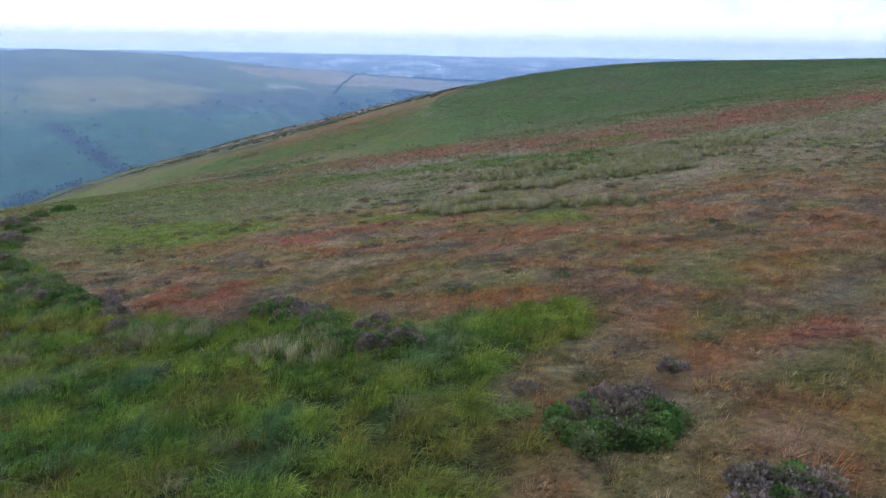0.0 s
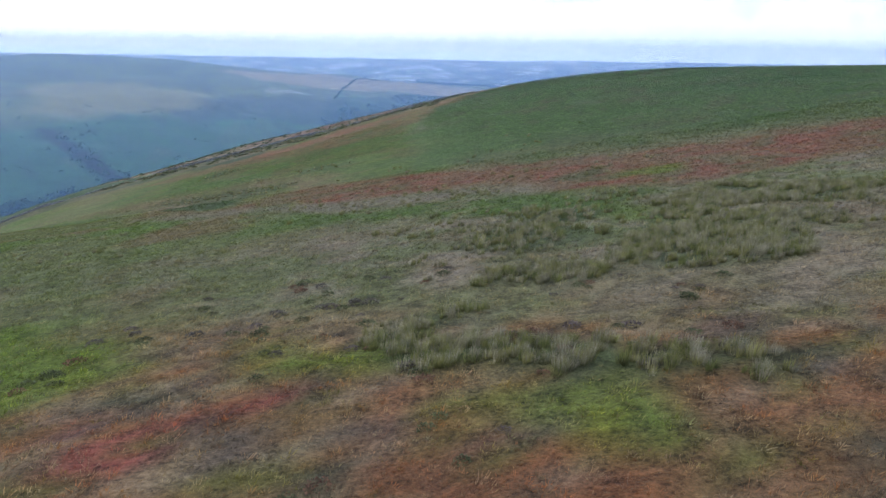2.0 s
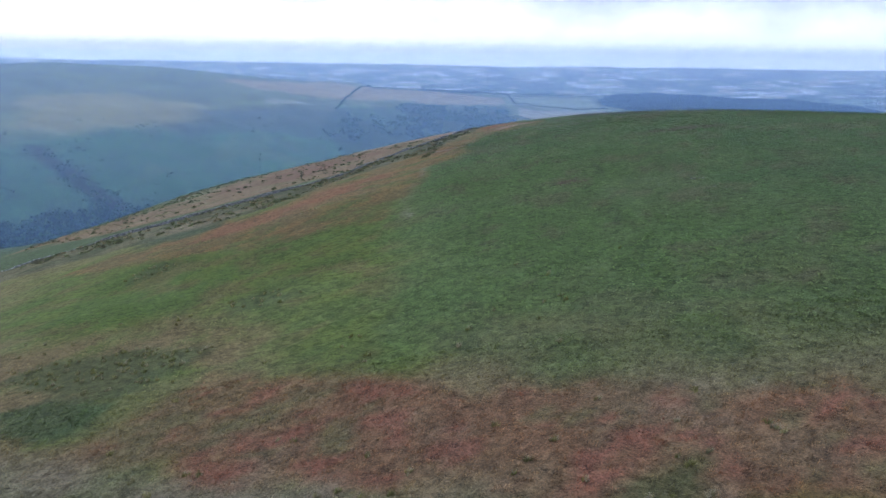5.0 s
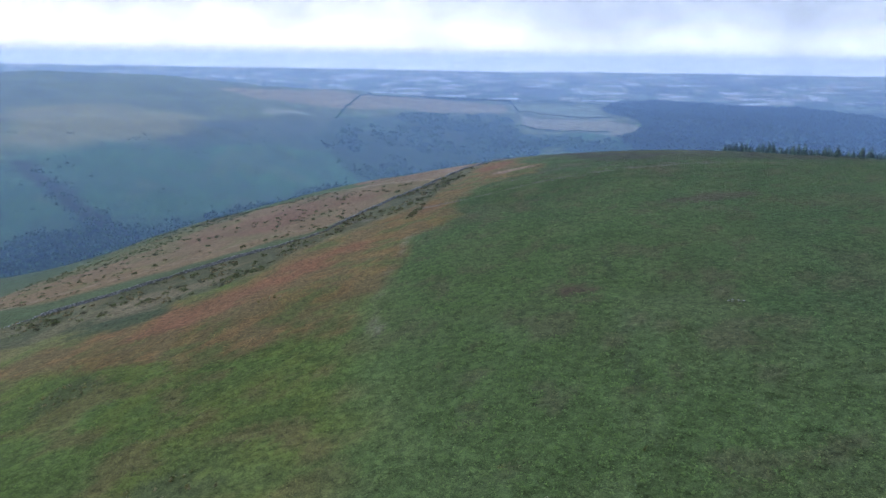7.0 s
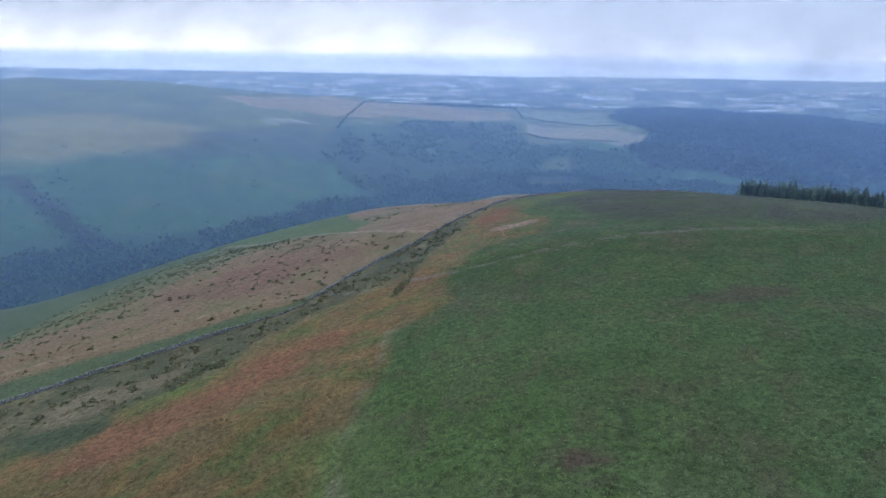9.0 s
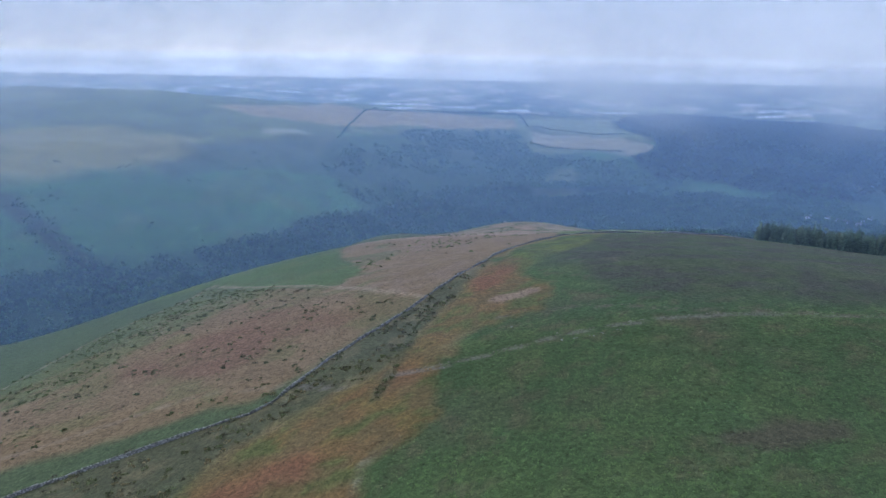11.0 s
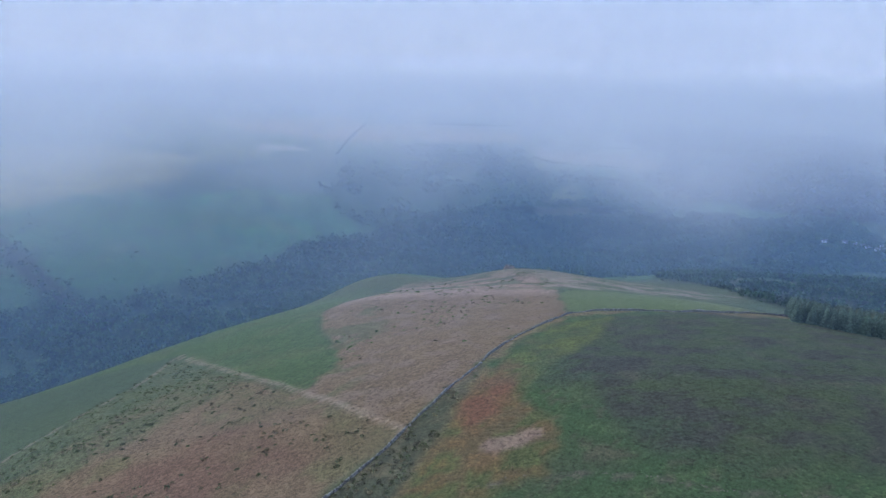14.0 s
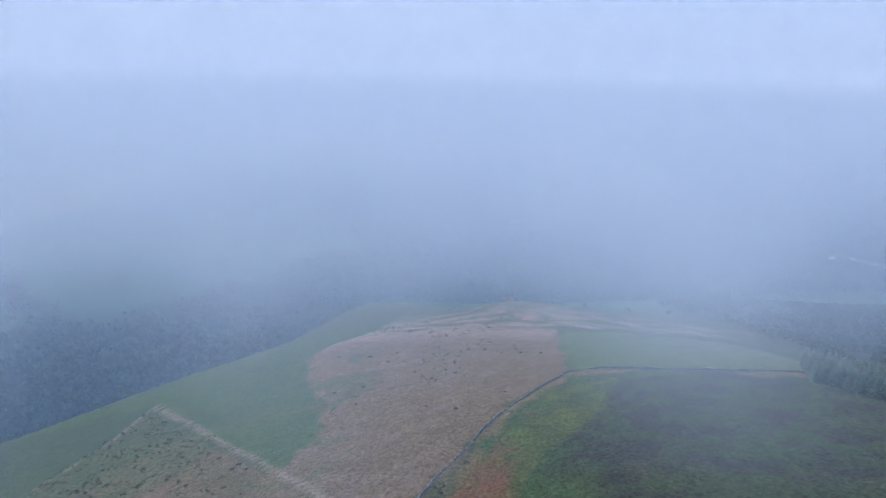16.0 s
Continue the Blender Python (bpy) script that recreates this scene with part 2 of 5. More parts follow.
BRACKEN = BRACKEN_EDGE + [(22, 272), (60, 264), (99, 253), (150, 245), (950, 200), (1000, 700), (430, 860), (330, 935), (250, 925), (180, 928), (122, 920), (90, 885), (66, 835), (52, 800)]
RUST_SLOPE = [(-200, 440), (-160, 476), (-131, 476), (-119, 496), (-96, 507), (-79, 534), (-66, 555), (-52, 570), (-31, 588), (-12, 610), (0, 640), (10, 676), (24, 705), (41, 756), (62, 804), (75, 788), (69, 735), (85, 695), (70, 660), (40, 650), (26, 640), (17, 607), (18, 552), (4, 539), (-7, 524), (-12, 497), (-15, 458), (-22, 414), (-60, 410), (-110, 425)]
RED_SLOPE = [[(-140, 440), (-150, 468), (-119, 488), (-86, 500), (-62, 530), (-40, 540), (-20, 540), (-40, 509), (-70, 477), (-102, 455)], [(30, 737), (42, 778), (60, 782), (62, 757), (54, 725), (36, 711)], [(-29, 582), (-14, 604), (0, 612), (8, 604), (4, 590)]]
YELLOW_TOP = [(53, 784), (73, 832), (112, 887), (150, 907), (131, 850), (91, 784), (62, 757)]
WALL = [(-330, 490), (-265, 512), (-204, 535), (-174, 549), (-139, 565), (-118, 573), (-99, 582), (-75, 589), (-65, 600), (-60, 614), (-54, 627), (-43, 646), (-34, 660), (-16, 685), (-7, 699), (3, 720), (15, 744), (27, 772), (44, 803), (64, 845), (88, 885), (119, 927), (147, 934), (179, 933), (211, 931), (255, 937), (314, 960), (341, 947), (375, 925), (430, 880)]
CROSS = [(2, 721), (-19, 741), (-49, 773), (-85, 809), (-136, 864), (-192, 930), (-256, 996)]
BROW_PATH = [(-258, 998), (-262, 900), (-275, 820), (-300, 740), (-320, 660)]
TRACK = [(420, 600), (300, 618), (216, 624), (180, 628), (142, 629), (116, 624), (88, 620), (65, 614), (45, 609), (20, 604), (3, 603), (-9, 601), (-34, 600), (-50, 608), (-60, 618)]
OLD_TRACK = [(230, 622), (181, 632), (145, 638), (122, 649), (86, 658), (55, 659), (43, 655)]
TRACK_LEFT = [(-66, 616), (-95, 622), (-126, 622), (-166, 609), (-202, 594), (-300, 570)]
HEDGE_LINE = [(-12, 580), (-8, 599), (-5, 625), (0, 657), (6, 676), (6, 696)]
SHEEP_PATH = [(4, 541), (-8, 528), (-10, 497), (-12, 479), (-14, 457), (-15, 440), (-10, 400)]
TAN_TOP = [(2, 719), (-23, 745), (-78, 800), (-68, 820), (-61, 864), (-86, 927), (-115, 1013), (-120, 1071), (-84, 1136), (-60, 1260), (-40, 1330), (20, 1340), (150, 1300), (134, 1105), (119, 928), (91, 892), (66, 850), (46, 809), (16, 748)]
GREEN_BROW = [(-264, 1003), (-136, 866), (-83, 805), (-68, 820), (-59, 856), (-86, 927), (-118, 1014), (-122, 1080), (-95, 1180), (-100, 1330), (-400, 1250), (-420, 1000)]
TAN_SLOPE = [(3, 719), (-38, 761), (-79, 801), (-128, 848), (-185, 900), (-215, 840), (-230, 790), (-262, 720), (-300, 690), (-330, 600), (-230, 569), (-189, 584), (-141, 590), (-112, 599), (-89, 603), (-71, 613), (-53, 638), (-22, 681)]
GORSE_BAND = [(-254, 985), (-136, 862), (-145, 828), (-180, 776), (-212, 726), (-226, 688), (-300, 640), (-300, 720), (-270, 830)]
RED_TAN = [(-190, 686), (-173, 724), (-137, 755), (-98, 756), (-26, 729), (-29, 706), (-51, 683), (-86, 671), (-125, 656)]
FIELD = [(121, 932), (131, 1070), (151, 1140), (223, 1160), (363, 1180), (440, 1150), (400, 1040), (312, 964), (255, 941), (179, 937)]
DARK_TOP = [(78, 758), (86, 820), (132, 895), (204, 918), (300, 935), (400, 880), (400, 660), (230, 648), (161, 655), (110, 690), (95, 721)]
WALL_STRIP = [(-330, 450), (-210, 480), (-142, 484), (-126, 491), (-105, 509), (-84, 525), (-73, 557), (-54, 577), (-32, 596), (-12, 616), (3, 655), (18, 700), (36, 764), (50, 800), (42, 806), (27, 775), (2, 722), (-18, 686), (-45, 646), (-62, 612), (-75, 592), (-118, 576), (-174, 552), (-204, 538), (-330, 493)]
DARK_GORSE = [(-165, 476), (-157, 491), (-141, 494), (-126, 494), (-117, 487), (-125, 476), (-138, 472)]
PALE_STRIP = [(-139, 491), (-128, 503), (-108, 517), (-111, 536), (-129, 531), (-154, 525), (-169, 510)]
BARE = [(44, 689), (48, 698), (59, 697), (70, 703), (76, 699), (67, 689), (53, 683)]

F_TAN = [(-958, 2795), (-833, 2952), (-640, 3350), (-437, 3300), (-69, 3530), (245, 3560), (254, 3387), (-35, 3250), (-226, 3098), (-451, 2868), (-633, 2860), (-773, 2758)]
F_FIELD = [(305, 3296), (526, 3251), (752, 2872), (633, 2829), (293, 3097)]
F_FIELD_B = [(262, 3603), (723, 3686), (666, 3044), (536, 3270), (436, 3324), (277, 3464)]
F_FOREST = [(739, 3596), (833, 3746), (1194, 3900), (1861, 3855), (2400, 3300), (1900, 2760), (1300, 2560), (1000, 2560), (700, 2640), (640, 2820), (760, 2880)]
F_HEATH = [(-980, 2035), (-893, 2170), (-778, 2257), (-607, 2531), (-429, 2626), (240, 3212), (100, 2800), (-197, 2414), (-377, 2333), (-600, 2180), (-739, 1990)]
F_TAN_B = [(-1361, 2191), (-1126, 2294), (-802, 2323), (-808, 2120), (-841, 2049), (-866, 1925), (-1044, 1790), (-1094, 1794)]
F_BRIGHT = [(-453, 2758), (-254, 2903), (-44, 2741), (0, 2651), (-227, 2641), (-394, 2657)]
F_PALE = [(-859, 2456), (-739, 2518), (-585, 2690), (-505, 2610), (-612, 2530)]
F_WOODS = [(-1100, 900), (-704, 1456), (-621, 1522), (-359, 1925), (-187, 2210), (163, 2416), (437, 2406), (700, 2420), (600, 2640), (277, 2695), (-29, 2548), (-393, 2080), (-560, 1700), (-800, 1350), (-1150, 850)]
HANGING = [(-439, 2720), (-124, 3130), (238, 3330), (285, 2980), (600, 2810), (801, 2600), (484, 2600), (-9, 2470), (-205, 2290), (-362, 2256), (-456, 2420)]
F_CLEARING = [(271, 2602), (347, 2789), (435, 2799), (421, 2603), (327, 2571)]
F_CLEARING_B = [(1365, 2691), (1504, 2748), (1552, 2672), (1402, 2630)]
F_GULLY = [(-1004, 1697), (-958, 1659), (-857, 1608), (-754, 1566), (-670, 1535)]


def valley_wood(x, y):
    """Woods that fill the valley floor and the foot of its sides."""
    d, side = seg_dist(x, y, VALLEY)
    s = d * side + (fbm(x, y, 260, 65) - 0.5) * 260
    return sstep(-420, -360, s) * sstep(150, 105, s) * (hill(x, y) < far_side(x, y) + 110)


def lay(c, m, colour):
    return c + (np.array(colour) - c) * m[:, None]


def growth(x, y, gap_shade=False):
    """Base colour of the plant cover at points, shape (n, 3). The flag paints shade between the blades into the ground.
    """
    a, b, e = fbm(x, y, 16, 11), fbm(x, y, 38, 12), fbm(x, y, 5, 13, 3)
    c = np.tile(np.array((0.140, 0.110, 0.046)), (len(x), 1))
    c = lay(c, sstep(0.45, 0.62, a) * 0.6, (0.195, 0.140, 0.062))
    c = lay(c, sstep(0.50, 0.64, fbm(x, y, 22, 14)) * 0.5, (0.105, 0.112, 0.028))
    c = lay(c, sstep(0.48, 0.64, b) * sstep(130, 90, y) * 0.55, (0.185, 0.092, 0.036))
    c = lay(c, sstep(0.55, 0.66, fbm(x, y, 9, 15)) * sstep(120, 60, y) * 0.65, (0.215, 0.078, 0.036))
    for ring in RED:
        c = lay(c, inside(x, y, ring, 1.2, 2.2, 4, 2) * 0.8, (0.215, 0.062, 0.040))
    nearby = sstep(150, 90, y)
    c = lay(c, nearby * sstep(0.50, 0.62, fbm(x, y, 3.6, 101, 3)) * 0.6, (0.088, 0.104, 0.022))
    c = lay(c, nearby * sstep(0.52, 0.64, fbm(x, y, 3.0, 102, 3)) * 0.7, (0.200, 0.082, 0.028))
    c = lay(c, nearby * sstep(0.52, 0.64, fbm(x, y, 1.8, 103, 3)) * 0.55, (0.215, 0.165, 0.088))
    c = lay(c, nearby * sstep(0.57, 0.67, fbm(x, y, 3.0, 104, 3)) * 0.6, (0.058, 0.052, 0.038))
    # paler grass further up, greener to the valley side
    mid = sstep(96, 118, y + 0.25 * x) * sstep(260, 225, y)
    c = lay(c, mid * 0.8, (0.150, 0.130, 0.060))
    c = lay(c, mid * sstep(0.46, 0.60, a) * 0.55, (0.094, 0.126, 0.034))
    c = lay(c, mid * sstep(0.50, 0.62, fbm(x, y, 7, 105, 3)) * 0.65, (0.205, 0.162, 0.092))
    c = lay(c, inside(x, y, GREEN_BAND, 5, 7, 10, 61) * (0.4 + 0.5 * sstep(0.4, 0.6, fbm(x, y, 7, 28))), (0.068, 0.108, 0.020))
    side = np.maximum(sstep(-15, -60, x) * sstep(60, 110, y), sstep(22, -2, x) * sstep(250, 275, y)) * sstep(560, 520, y)
    c = lay(c, side * 0.8, (0.105, 0.122, 0.034))
    c = lay(c, side * sstep(0.44, 0.58, b) * 0.8, (0.078, 0.122, 0.020))
    c = lay(c, side * sstep(0.50, 0.62, fbm(x, y, 30, 16)) * (0.75 - 0.4 * sstep(300, 360, y)), (0.150, 0.105, 0.045))
    br_ = inside(x, y, BRIGHT, 10, 14, 24, 66)
    c = lay(c, br_ * 0.85, (0.064, 0.102, 0.020))
    c = lay(c, br_ * sstep(0.50, 0.62, fbm(x, y, 11, 26)) * 0.6, (0.094, 0.120, 0.022))
    c = lay(c, br_ * sstep(0.56, 0.66, fbm(x, y, 15, 106)) * 0.5, (0.120, 0.085, 0.035))
    c = lay(c, inside(x, y, PALE_BAND, 6, 5, 12, 9) * 0.75, (0.165, 0.140, 0.078))
    rb = inside(x, y, RUST_BAND, 5, 7, 14, 8)
    c = lay(c, rb * (0.6 + 0.35 * sstep(0.4, 0.6, a)), (0.160, 0.088, 0.040))
    c = lay(c, rb * sstep(0.52, 0.64, fbm(x, y, 6, 107, 3)) * 0.6, (0.190, 0.070, 0.040))
    c = lay(c, rb * sstep(0.54, 0.66, fbm(x, y, 8, 108, 3)) * 0.6, (0.110, 0.112, 0.042))
    c = lay(c, inside(x, y, OLIVE_BAND, 6, 6, 12, 67) * 0.8, (0.118, 0.118, 0.046))
    for k, ring in enumerate(LUSH):
        c = lay(c, inside(x, y, ring, 3, 4, 6, k) * 0.75, (0.090, 0.134, 0.016))
    c = lay(c, inside(x, y, DARK_WET, 2, 3, 8, 7) * 0.8, (0.040, 0.072, 0.024))
    for k, ring in enumerate(RUSH_BEDS):
        c = lay(c, inside(x, y, ring, 2, 2.5, 7, 20 + k) * 0.8, (0.062, 0.080, 0.026))
    fl = inside(x, y, FLUSH, 2, 2.5, 7, 3)
    c = lay(c, fl, (0.034, 0.058, 0.012) if gap_shade else (0.044, 0.072, 0.015))
    c = lay(c, fl * sstep(0.5, 0.64, fbm(x, y, 7, 17)) * 0.7, (0.088, 0.098, 0.022))
    # bracken hill
    br = inside(x, y, BRACKEN, 6 + 18 * sstep(500, 400, y), 6 + 12 * sstep(540, 610, y) + 12 * sstep(350, 290, y), 24, 4)
    c = lay(c, br, (0.056, 0.101, 0.031))
    c = lay(c, br * sstep(0.46, 0.62, b) * 0.6, (0.070, 0.112, 0.034))
    c = lay(c, br * sstep(0.55, 0.68, fbm(x, y, 60, 18)) * 0.45, (0.082, 0.084, 0.040))
    c = lay(c, br * sstep(400, 290, y) * 0.6, (0.074, 0.118, 0.028))
    c = lay(c, br * sstep(170, 10, x) * sstep(560, 420, y) * 0.75, (0.076, 0.122, 0.026))
    c = c * (1 - 0.14 * br * sstep(520, 600, y))[:, None]
    c = lay(c, br * sstep(320, 250, y) * sstep(0.4, 0.6, a) * 0.5, (0.125, 0.122, 0.042))
    c = lay(c, br * sstep(0.54, 0.64, fbm(x, y, 13, 27)) * 0.4, (0.092, 0.124, 0.040))
    c = lay(c, br * sstep(0.60, 0.68, fbm(x, y, 10, 109)) * 0.4, (0.105, 0.075, 0.045))
    # shade under the fronds, painted into the ground colour
    if gap_shade:
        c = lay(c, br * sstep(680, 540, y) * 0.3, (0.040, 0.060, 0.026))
    c = lay(c, along(x, y, [(74, 440), (72, 410), (70, 389), (66, 370), (63, 335)], 0.3, 0.8, 1.6, 7) * 0.4, (0.030, 0.028, 0.022))
    c = lay(c, inside(x, y, [(54, 416), (62, 414), (66, 407), (53, 409)], 2, 3, 5, 62) * 0.8, (0.080, 0.050, 0.034))
    dk = inside(x, y, DARK_TOP, 18, 24, 45, 5)
    c = lay(c, dk * (0.50 + 0.4 * sstep(0.40, 0.56, a)), (0.048, 0.048, 0.033))
    c = lay(c, dk * sstep(0.50, 0.62, fbm(x, y * 1.6, 22, 110)) * 0.6, (0.052, 0.076, 0.024))
    c = lay(c, inside(x, y, YELLOW_TOP, 6, 9, 16, 68) * (0.35 + 0.5 * sstep(0.44, 0.58, a)), (0.098, 0.118, 0.026))
    c = lay(c, inside(x, y, [(108, 512), (122, 517), (136, 520), (165, 520), (160, 508), (135, 505)], 3, 4, 9, 6) * 0.75, (0.070, 0.056, 0.036))
    # slope between the bracken and the wall
    rs = inside(x, y, RUST_SLOPE, 5, 8, 18, 10)
    c = lay(c, rs * 0.9, (0.120, 0.088, 0.034))
    c = lay(c, rs * sstep(0.44, 0.56, a) * 0.75, (0.072, 0.098, 0.024))
    c = lay(c, rs * sstep(0.50, 0.62, fbm(x, y, 9, 111, 3)) * 0.6, (0.170, 0.100, 0.034))
    for k, ring in enumerate(RED_SLOPE):
        c = lay(c, inside(x, y, ring, 6, 8, 14, 69 + k) * (0.35 + 0.4 * sstep(0.42, 0.56, b)), (0.172, 0.074, 0.036))
    bare = inside(x, y, BARE, 2.0, 4, 8, 63)
    c = lay(c, bare * 0.85, (0.240, 0.160, 0.098))
    ws = inside(x, y, WALL_STRIP, 4, 6, 16, 11)
    c = lay(c, ws * 0.9, (0.064, 0.072, 0.034))
    c = lay(c, ws * sstep(0.48, 0.60, a) * 0.75, (0.125, 0.112, 0.052))
    c = lay(c, inside(x, y, PALE_STRIP, 4, 7, 12, 73) * 0.75, (0.150, 0.125, 0.064))
    c = lay(c, inside(x, y, DARK_GORSE, 3, 4, 9, 74) * 0.85, (0.040, 0.062, 0.028))
    # beyond the wall
    beyond = (seg_dist(x, y, WALL)[1] > 0) * sstep(480, 520, y)
    c = lay(c, beyond, (0.062, 0.090, 0.036))
    ts = inside(x, y, TAN_SLOPE, 6, 7, 24, 12)
    c = lay(c, ts, (0.168, 0.118, 0.056))
    c = lay(c, ts * sstep(0.55, 0.68, fbm(x, y, 24, 21)) * 0.6, (0.118, 0.115, 0.042))
    c = lay(c, inside(x, y, RED_TAN, 14, 18, 40, 75) * (0.35 + 0.35 * sstep(0.4, 0.6, b)), (0.148, 0.082, 0.046))
    c = lay(c, ts * sstep(60, 20, seg_dist(x, y, CROSS)[0]) * 0.5 * sstep(0.40, 0.56, b), (0.110, 0.104, 0.036))
    c = lay(c, inside(x, y, GORSE_BAND, 8, 10, 20, 76) * (0.5 + 0.4 * sstep(0.42, 0.56, fbm(x, y, 12, 112))), (0.098, 0.112, 0.042))
    gb = inside(x, y, GREEN_BROW, 5, 8, 20, 13)
    c = lay(c, gb, (0.066, 0.104, 0.032))
    c = lay(c, gb * sstep(0.50, 0.62, fbm(x, y, 26, 113)) * 0.6, (0.086, 0.108, 0.036))
    tt = inside(x, y, TAN_TOP, 4, 9, 18, 14)
    c = lay(c, tt, (0.168, 0.118, 0.056))
    c = lay(c, tt * sstep(0.52, 0.64, a) * 0.5, (0.200, 0.142, 0.084))
    c = lay(c, tt * sstep(0.54, 0.64, fbm(x, y, 30, 114)) * sstep(-20, -60, x) * 0.6, (0.078, 0.104, 0.036))
    c = lay(c, tt * sstep(1060, 1130, y) * 0.8, (0.270, 0.185, 0.110))
    c = lay(c, sstep(1120, 1180, y) * sstep(1420, 1340, y) * sstep(-260, -180, x) * sstep(0.48, 0.58, fbm(x, y * 4, 40, 22)) * 0.8, (0.078, 0.100, 0.042))
    c = lay(c, inside(x, y, [(420, 1270), (520, 1190), (900, 1080), (1050, 1500), (640, 1750), (380, 1560), (340, 1440)], 8, 12, 60, 46) * 0.9, (0.030, 0.050, 0.026))
    br2 = inside(x, y, [(120, 1120), (150, 1150), (223, 1172), (363, 1195), (420, 1260), (400, 1400), (120, 1400)], 6, 10, 30, 78)
    c = lay(c, br2 * 0.85, (0.105, 0.118, 0.052))
    c = lay(c, br2 * sstep(0.50, 0.58, fbm(x, y * 4, 60, 118)) * 0.85, (0.250, 0.190, 0.115))
    fi = inside(x, y, FIELD, 3, 2, 12, 15)
    c = lay(c, fi, (0.098, 0.130, 0.042))
    c = lay(c, fi * sstep(200, 330, x) * 0.7, (0.125, 0.140, 0.060))
    # trodden lines
    c = lay(c, along(x, y, CROSS, 1.1, 1.8, 1.4, 1) * 0.75, (0.290, 0.215, 0.125))
    c = lay(c, along(x, y, BROW_PATH, 0.9, 1.8, 1.4, 8) * 0.6, (0.240, 0.190, 0.110))
    c = lay(c, along(x, y, TRACK, 0.9, 1.2, 0.7, 2) * 0.75 * sstep(330, 100, x), (0.155, 0.140, 0.105))
    c = lay(c, along(x, y, OLD_TRACK, 0.5, 1.0, 0.9, 9) * 0.6, (0.140, 0.110, 0.075))
    c = lay(c, along(x, y, TRACK_LEFT, 0.8, 1.6, 1.0, 3) * 0.5, (0.240, 0.185, 0.115))
    c = lay(c, along(x, y, HEDGE_LINE, 1.8, 2.0, 1.0, 4) * 0.6, (0.062, 0.078, 0.036))
    c = lay(c, along(x, y, SHEEP_PATH, 0.5, 1.8, 2.2, 5) * (0.15 + 0.4 * sstep(0.42, 0.56, e)), (0.175, 0.150, 0.095))
    # the other side of the valley
    far = sstep(1180, 1330, y + np.clip(-x - 300, 0, 900) * 0.9)
    d = fbm(x, y, 300, 61)
    f = np.tile(np.array((0.044, 0.100, 0.036)), (len(x), 1))
    f = lay(f, sstep(0.42, 0.60, d) * 0.6, (0.036, 0.080, 0.030))
    f = lay(f, sstep(0.55, 0.66, fbm(x, y, 120, 62)) * 0.4, (0.080, 0.100, 0.040))
    f = lay(f, sstep(0.52, 0.66, fbm(x + 0.8 * y, y - 0.8 * x, 60, 67)) * 0.5, (0.040, 0.070, 0.034))
    up, sd = seg_dist(x, y, VALLEY)
    top = sstep(430, 560, up * sd + (d - 0.5) * 160)
    f = lay(f, top * 0.7, (0.125, 0.125, 0.045))
    f = lay(f, top * sstep(0.5, 0.62, fbm(x, y, 160, 63)) * 0.7, (0.070, 0.082, 0.038))
    f = lay(f, inside(x, y, F_HEATH, 25, 45, 120, 30) * 0.7, (0.044, 0.062, 0.040))
    f = lay(f, inside(x, y, F_TAN_B, 50, 80, 200, 31) * 0.7, (0.190, 0.160, 0.055))
    f = lay(f, inside(x, y, F_TAN, 10, 14, 80, 32) * 0.85, (0.235, 0.165, 0.070))
    f = lay(f, inside(x, y, F_BRIGHT, 12, 25, 70, 33) * (0.3 + 0.6 * sstep(0.4, 0.55, fbm(x, y, 60, 68))), (0.090, 0.150, 0.045))
    f = lay(f, inside(x, y, F_PALE, 8, 16, 50, 77) * sstep(0.46, 0.56, fbm(x, y, 70, 69)) * 0.8, (0.230, 0.210, 0.120))
    f = lay(f, inside(x, y, [(-260, 1120), (120, 1120), (600, 1020), (720, 1300), (500, 1430), (-170, 1400)], 20, 20, 60, 64) * 0.85, (0.070, 0.080, 0.040))
    f = lay(f, inside(x, y, F_FIELD, 6, 4, 60, 34), (0.200, 0.170, 0.095))
    f = lay(f, inside(x, y, F_FIELD_B, 6, 4, 60, 35), (0.150, 0.160, 0.075))
    # wood floor painted dark to match the shaded insides of the crowns
    f = lay(f, np.maximum(inside(x, y, F_WOODS, 20, 25, 90, 36), inside(x, y, F_FOREST, 12, 10, 90, 37)) * 0.9, (0.020, 0.034, 0.018))
    f = lay(f, valley_wood(x, y) * 0.85, (0.022, 0.042, 0.020))
    f = lay(f, inside(x, y, HANGING, 30, 40, 120, 39) * 0.75, (0.028, 0.050, 0.024))
    for ring in (F_CLEARING, F_CLEARING_B):
        f = lay(f, inside(x, y, ring, 22, 30, 60, 38) * 0.5, (0.130, 0.140, 0.058))
    f = lay(f, along(x, y, F_GULLY, 16, 14, 12, 6) * 0.9, (0.030, 0.038, 0.024))
    # fields of the plain: uneven blocks between hedges
    pl = sstep(3650, 3800, y) * (height_plain(x, y))
    row, col, _ = plots(x, y)
    pick = np.abs(np.sin(row * 78.233 + col * 39.425) * 43758.5453) % 1.0
    p = np.where((pick < 0.30)[:, None], (0.130, 0.165, 0.072), np.where((pick < 0.55)[:, None], (0.260, 0.225, 0.130),
                 np.where((pick < 0.72)[:, None], (0.420, 0.390, 0.300), (0.070, 0.095, 0.050))))
    p = lay(p, sstep(0.55, 0.62, fbm(x, y * 2, 220, 73)) * 0.85, (0.032, 0.045, 0.028))
    f = lay(f, pl, (0, 0, 0)) + p * pl[:, None]
    # ground darkened for the shade in the gaps between blades
    if gap_shade:
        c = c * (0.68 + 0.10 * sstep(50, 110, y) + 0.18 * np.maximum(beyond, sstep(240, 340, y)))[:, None]
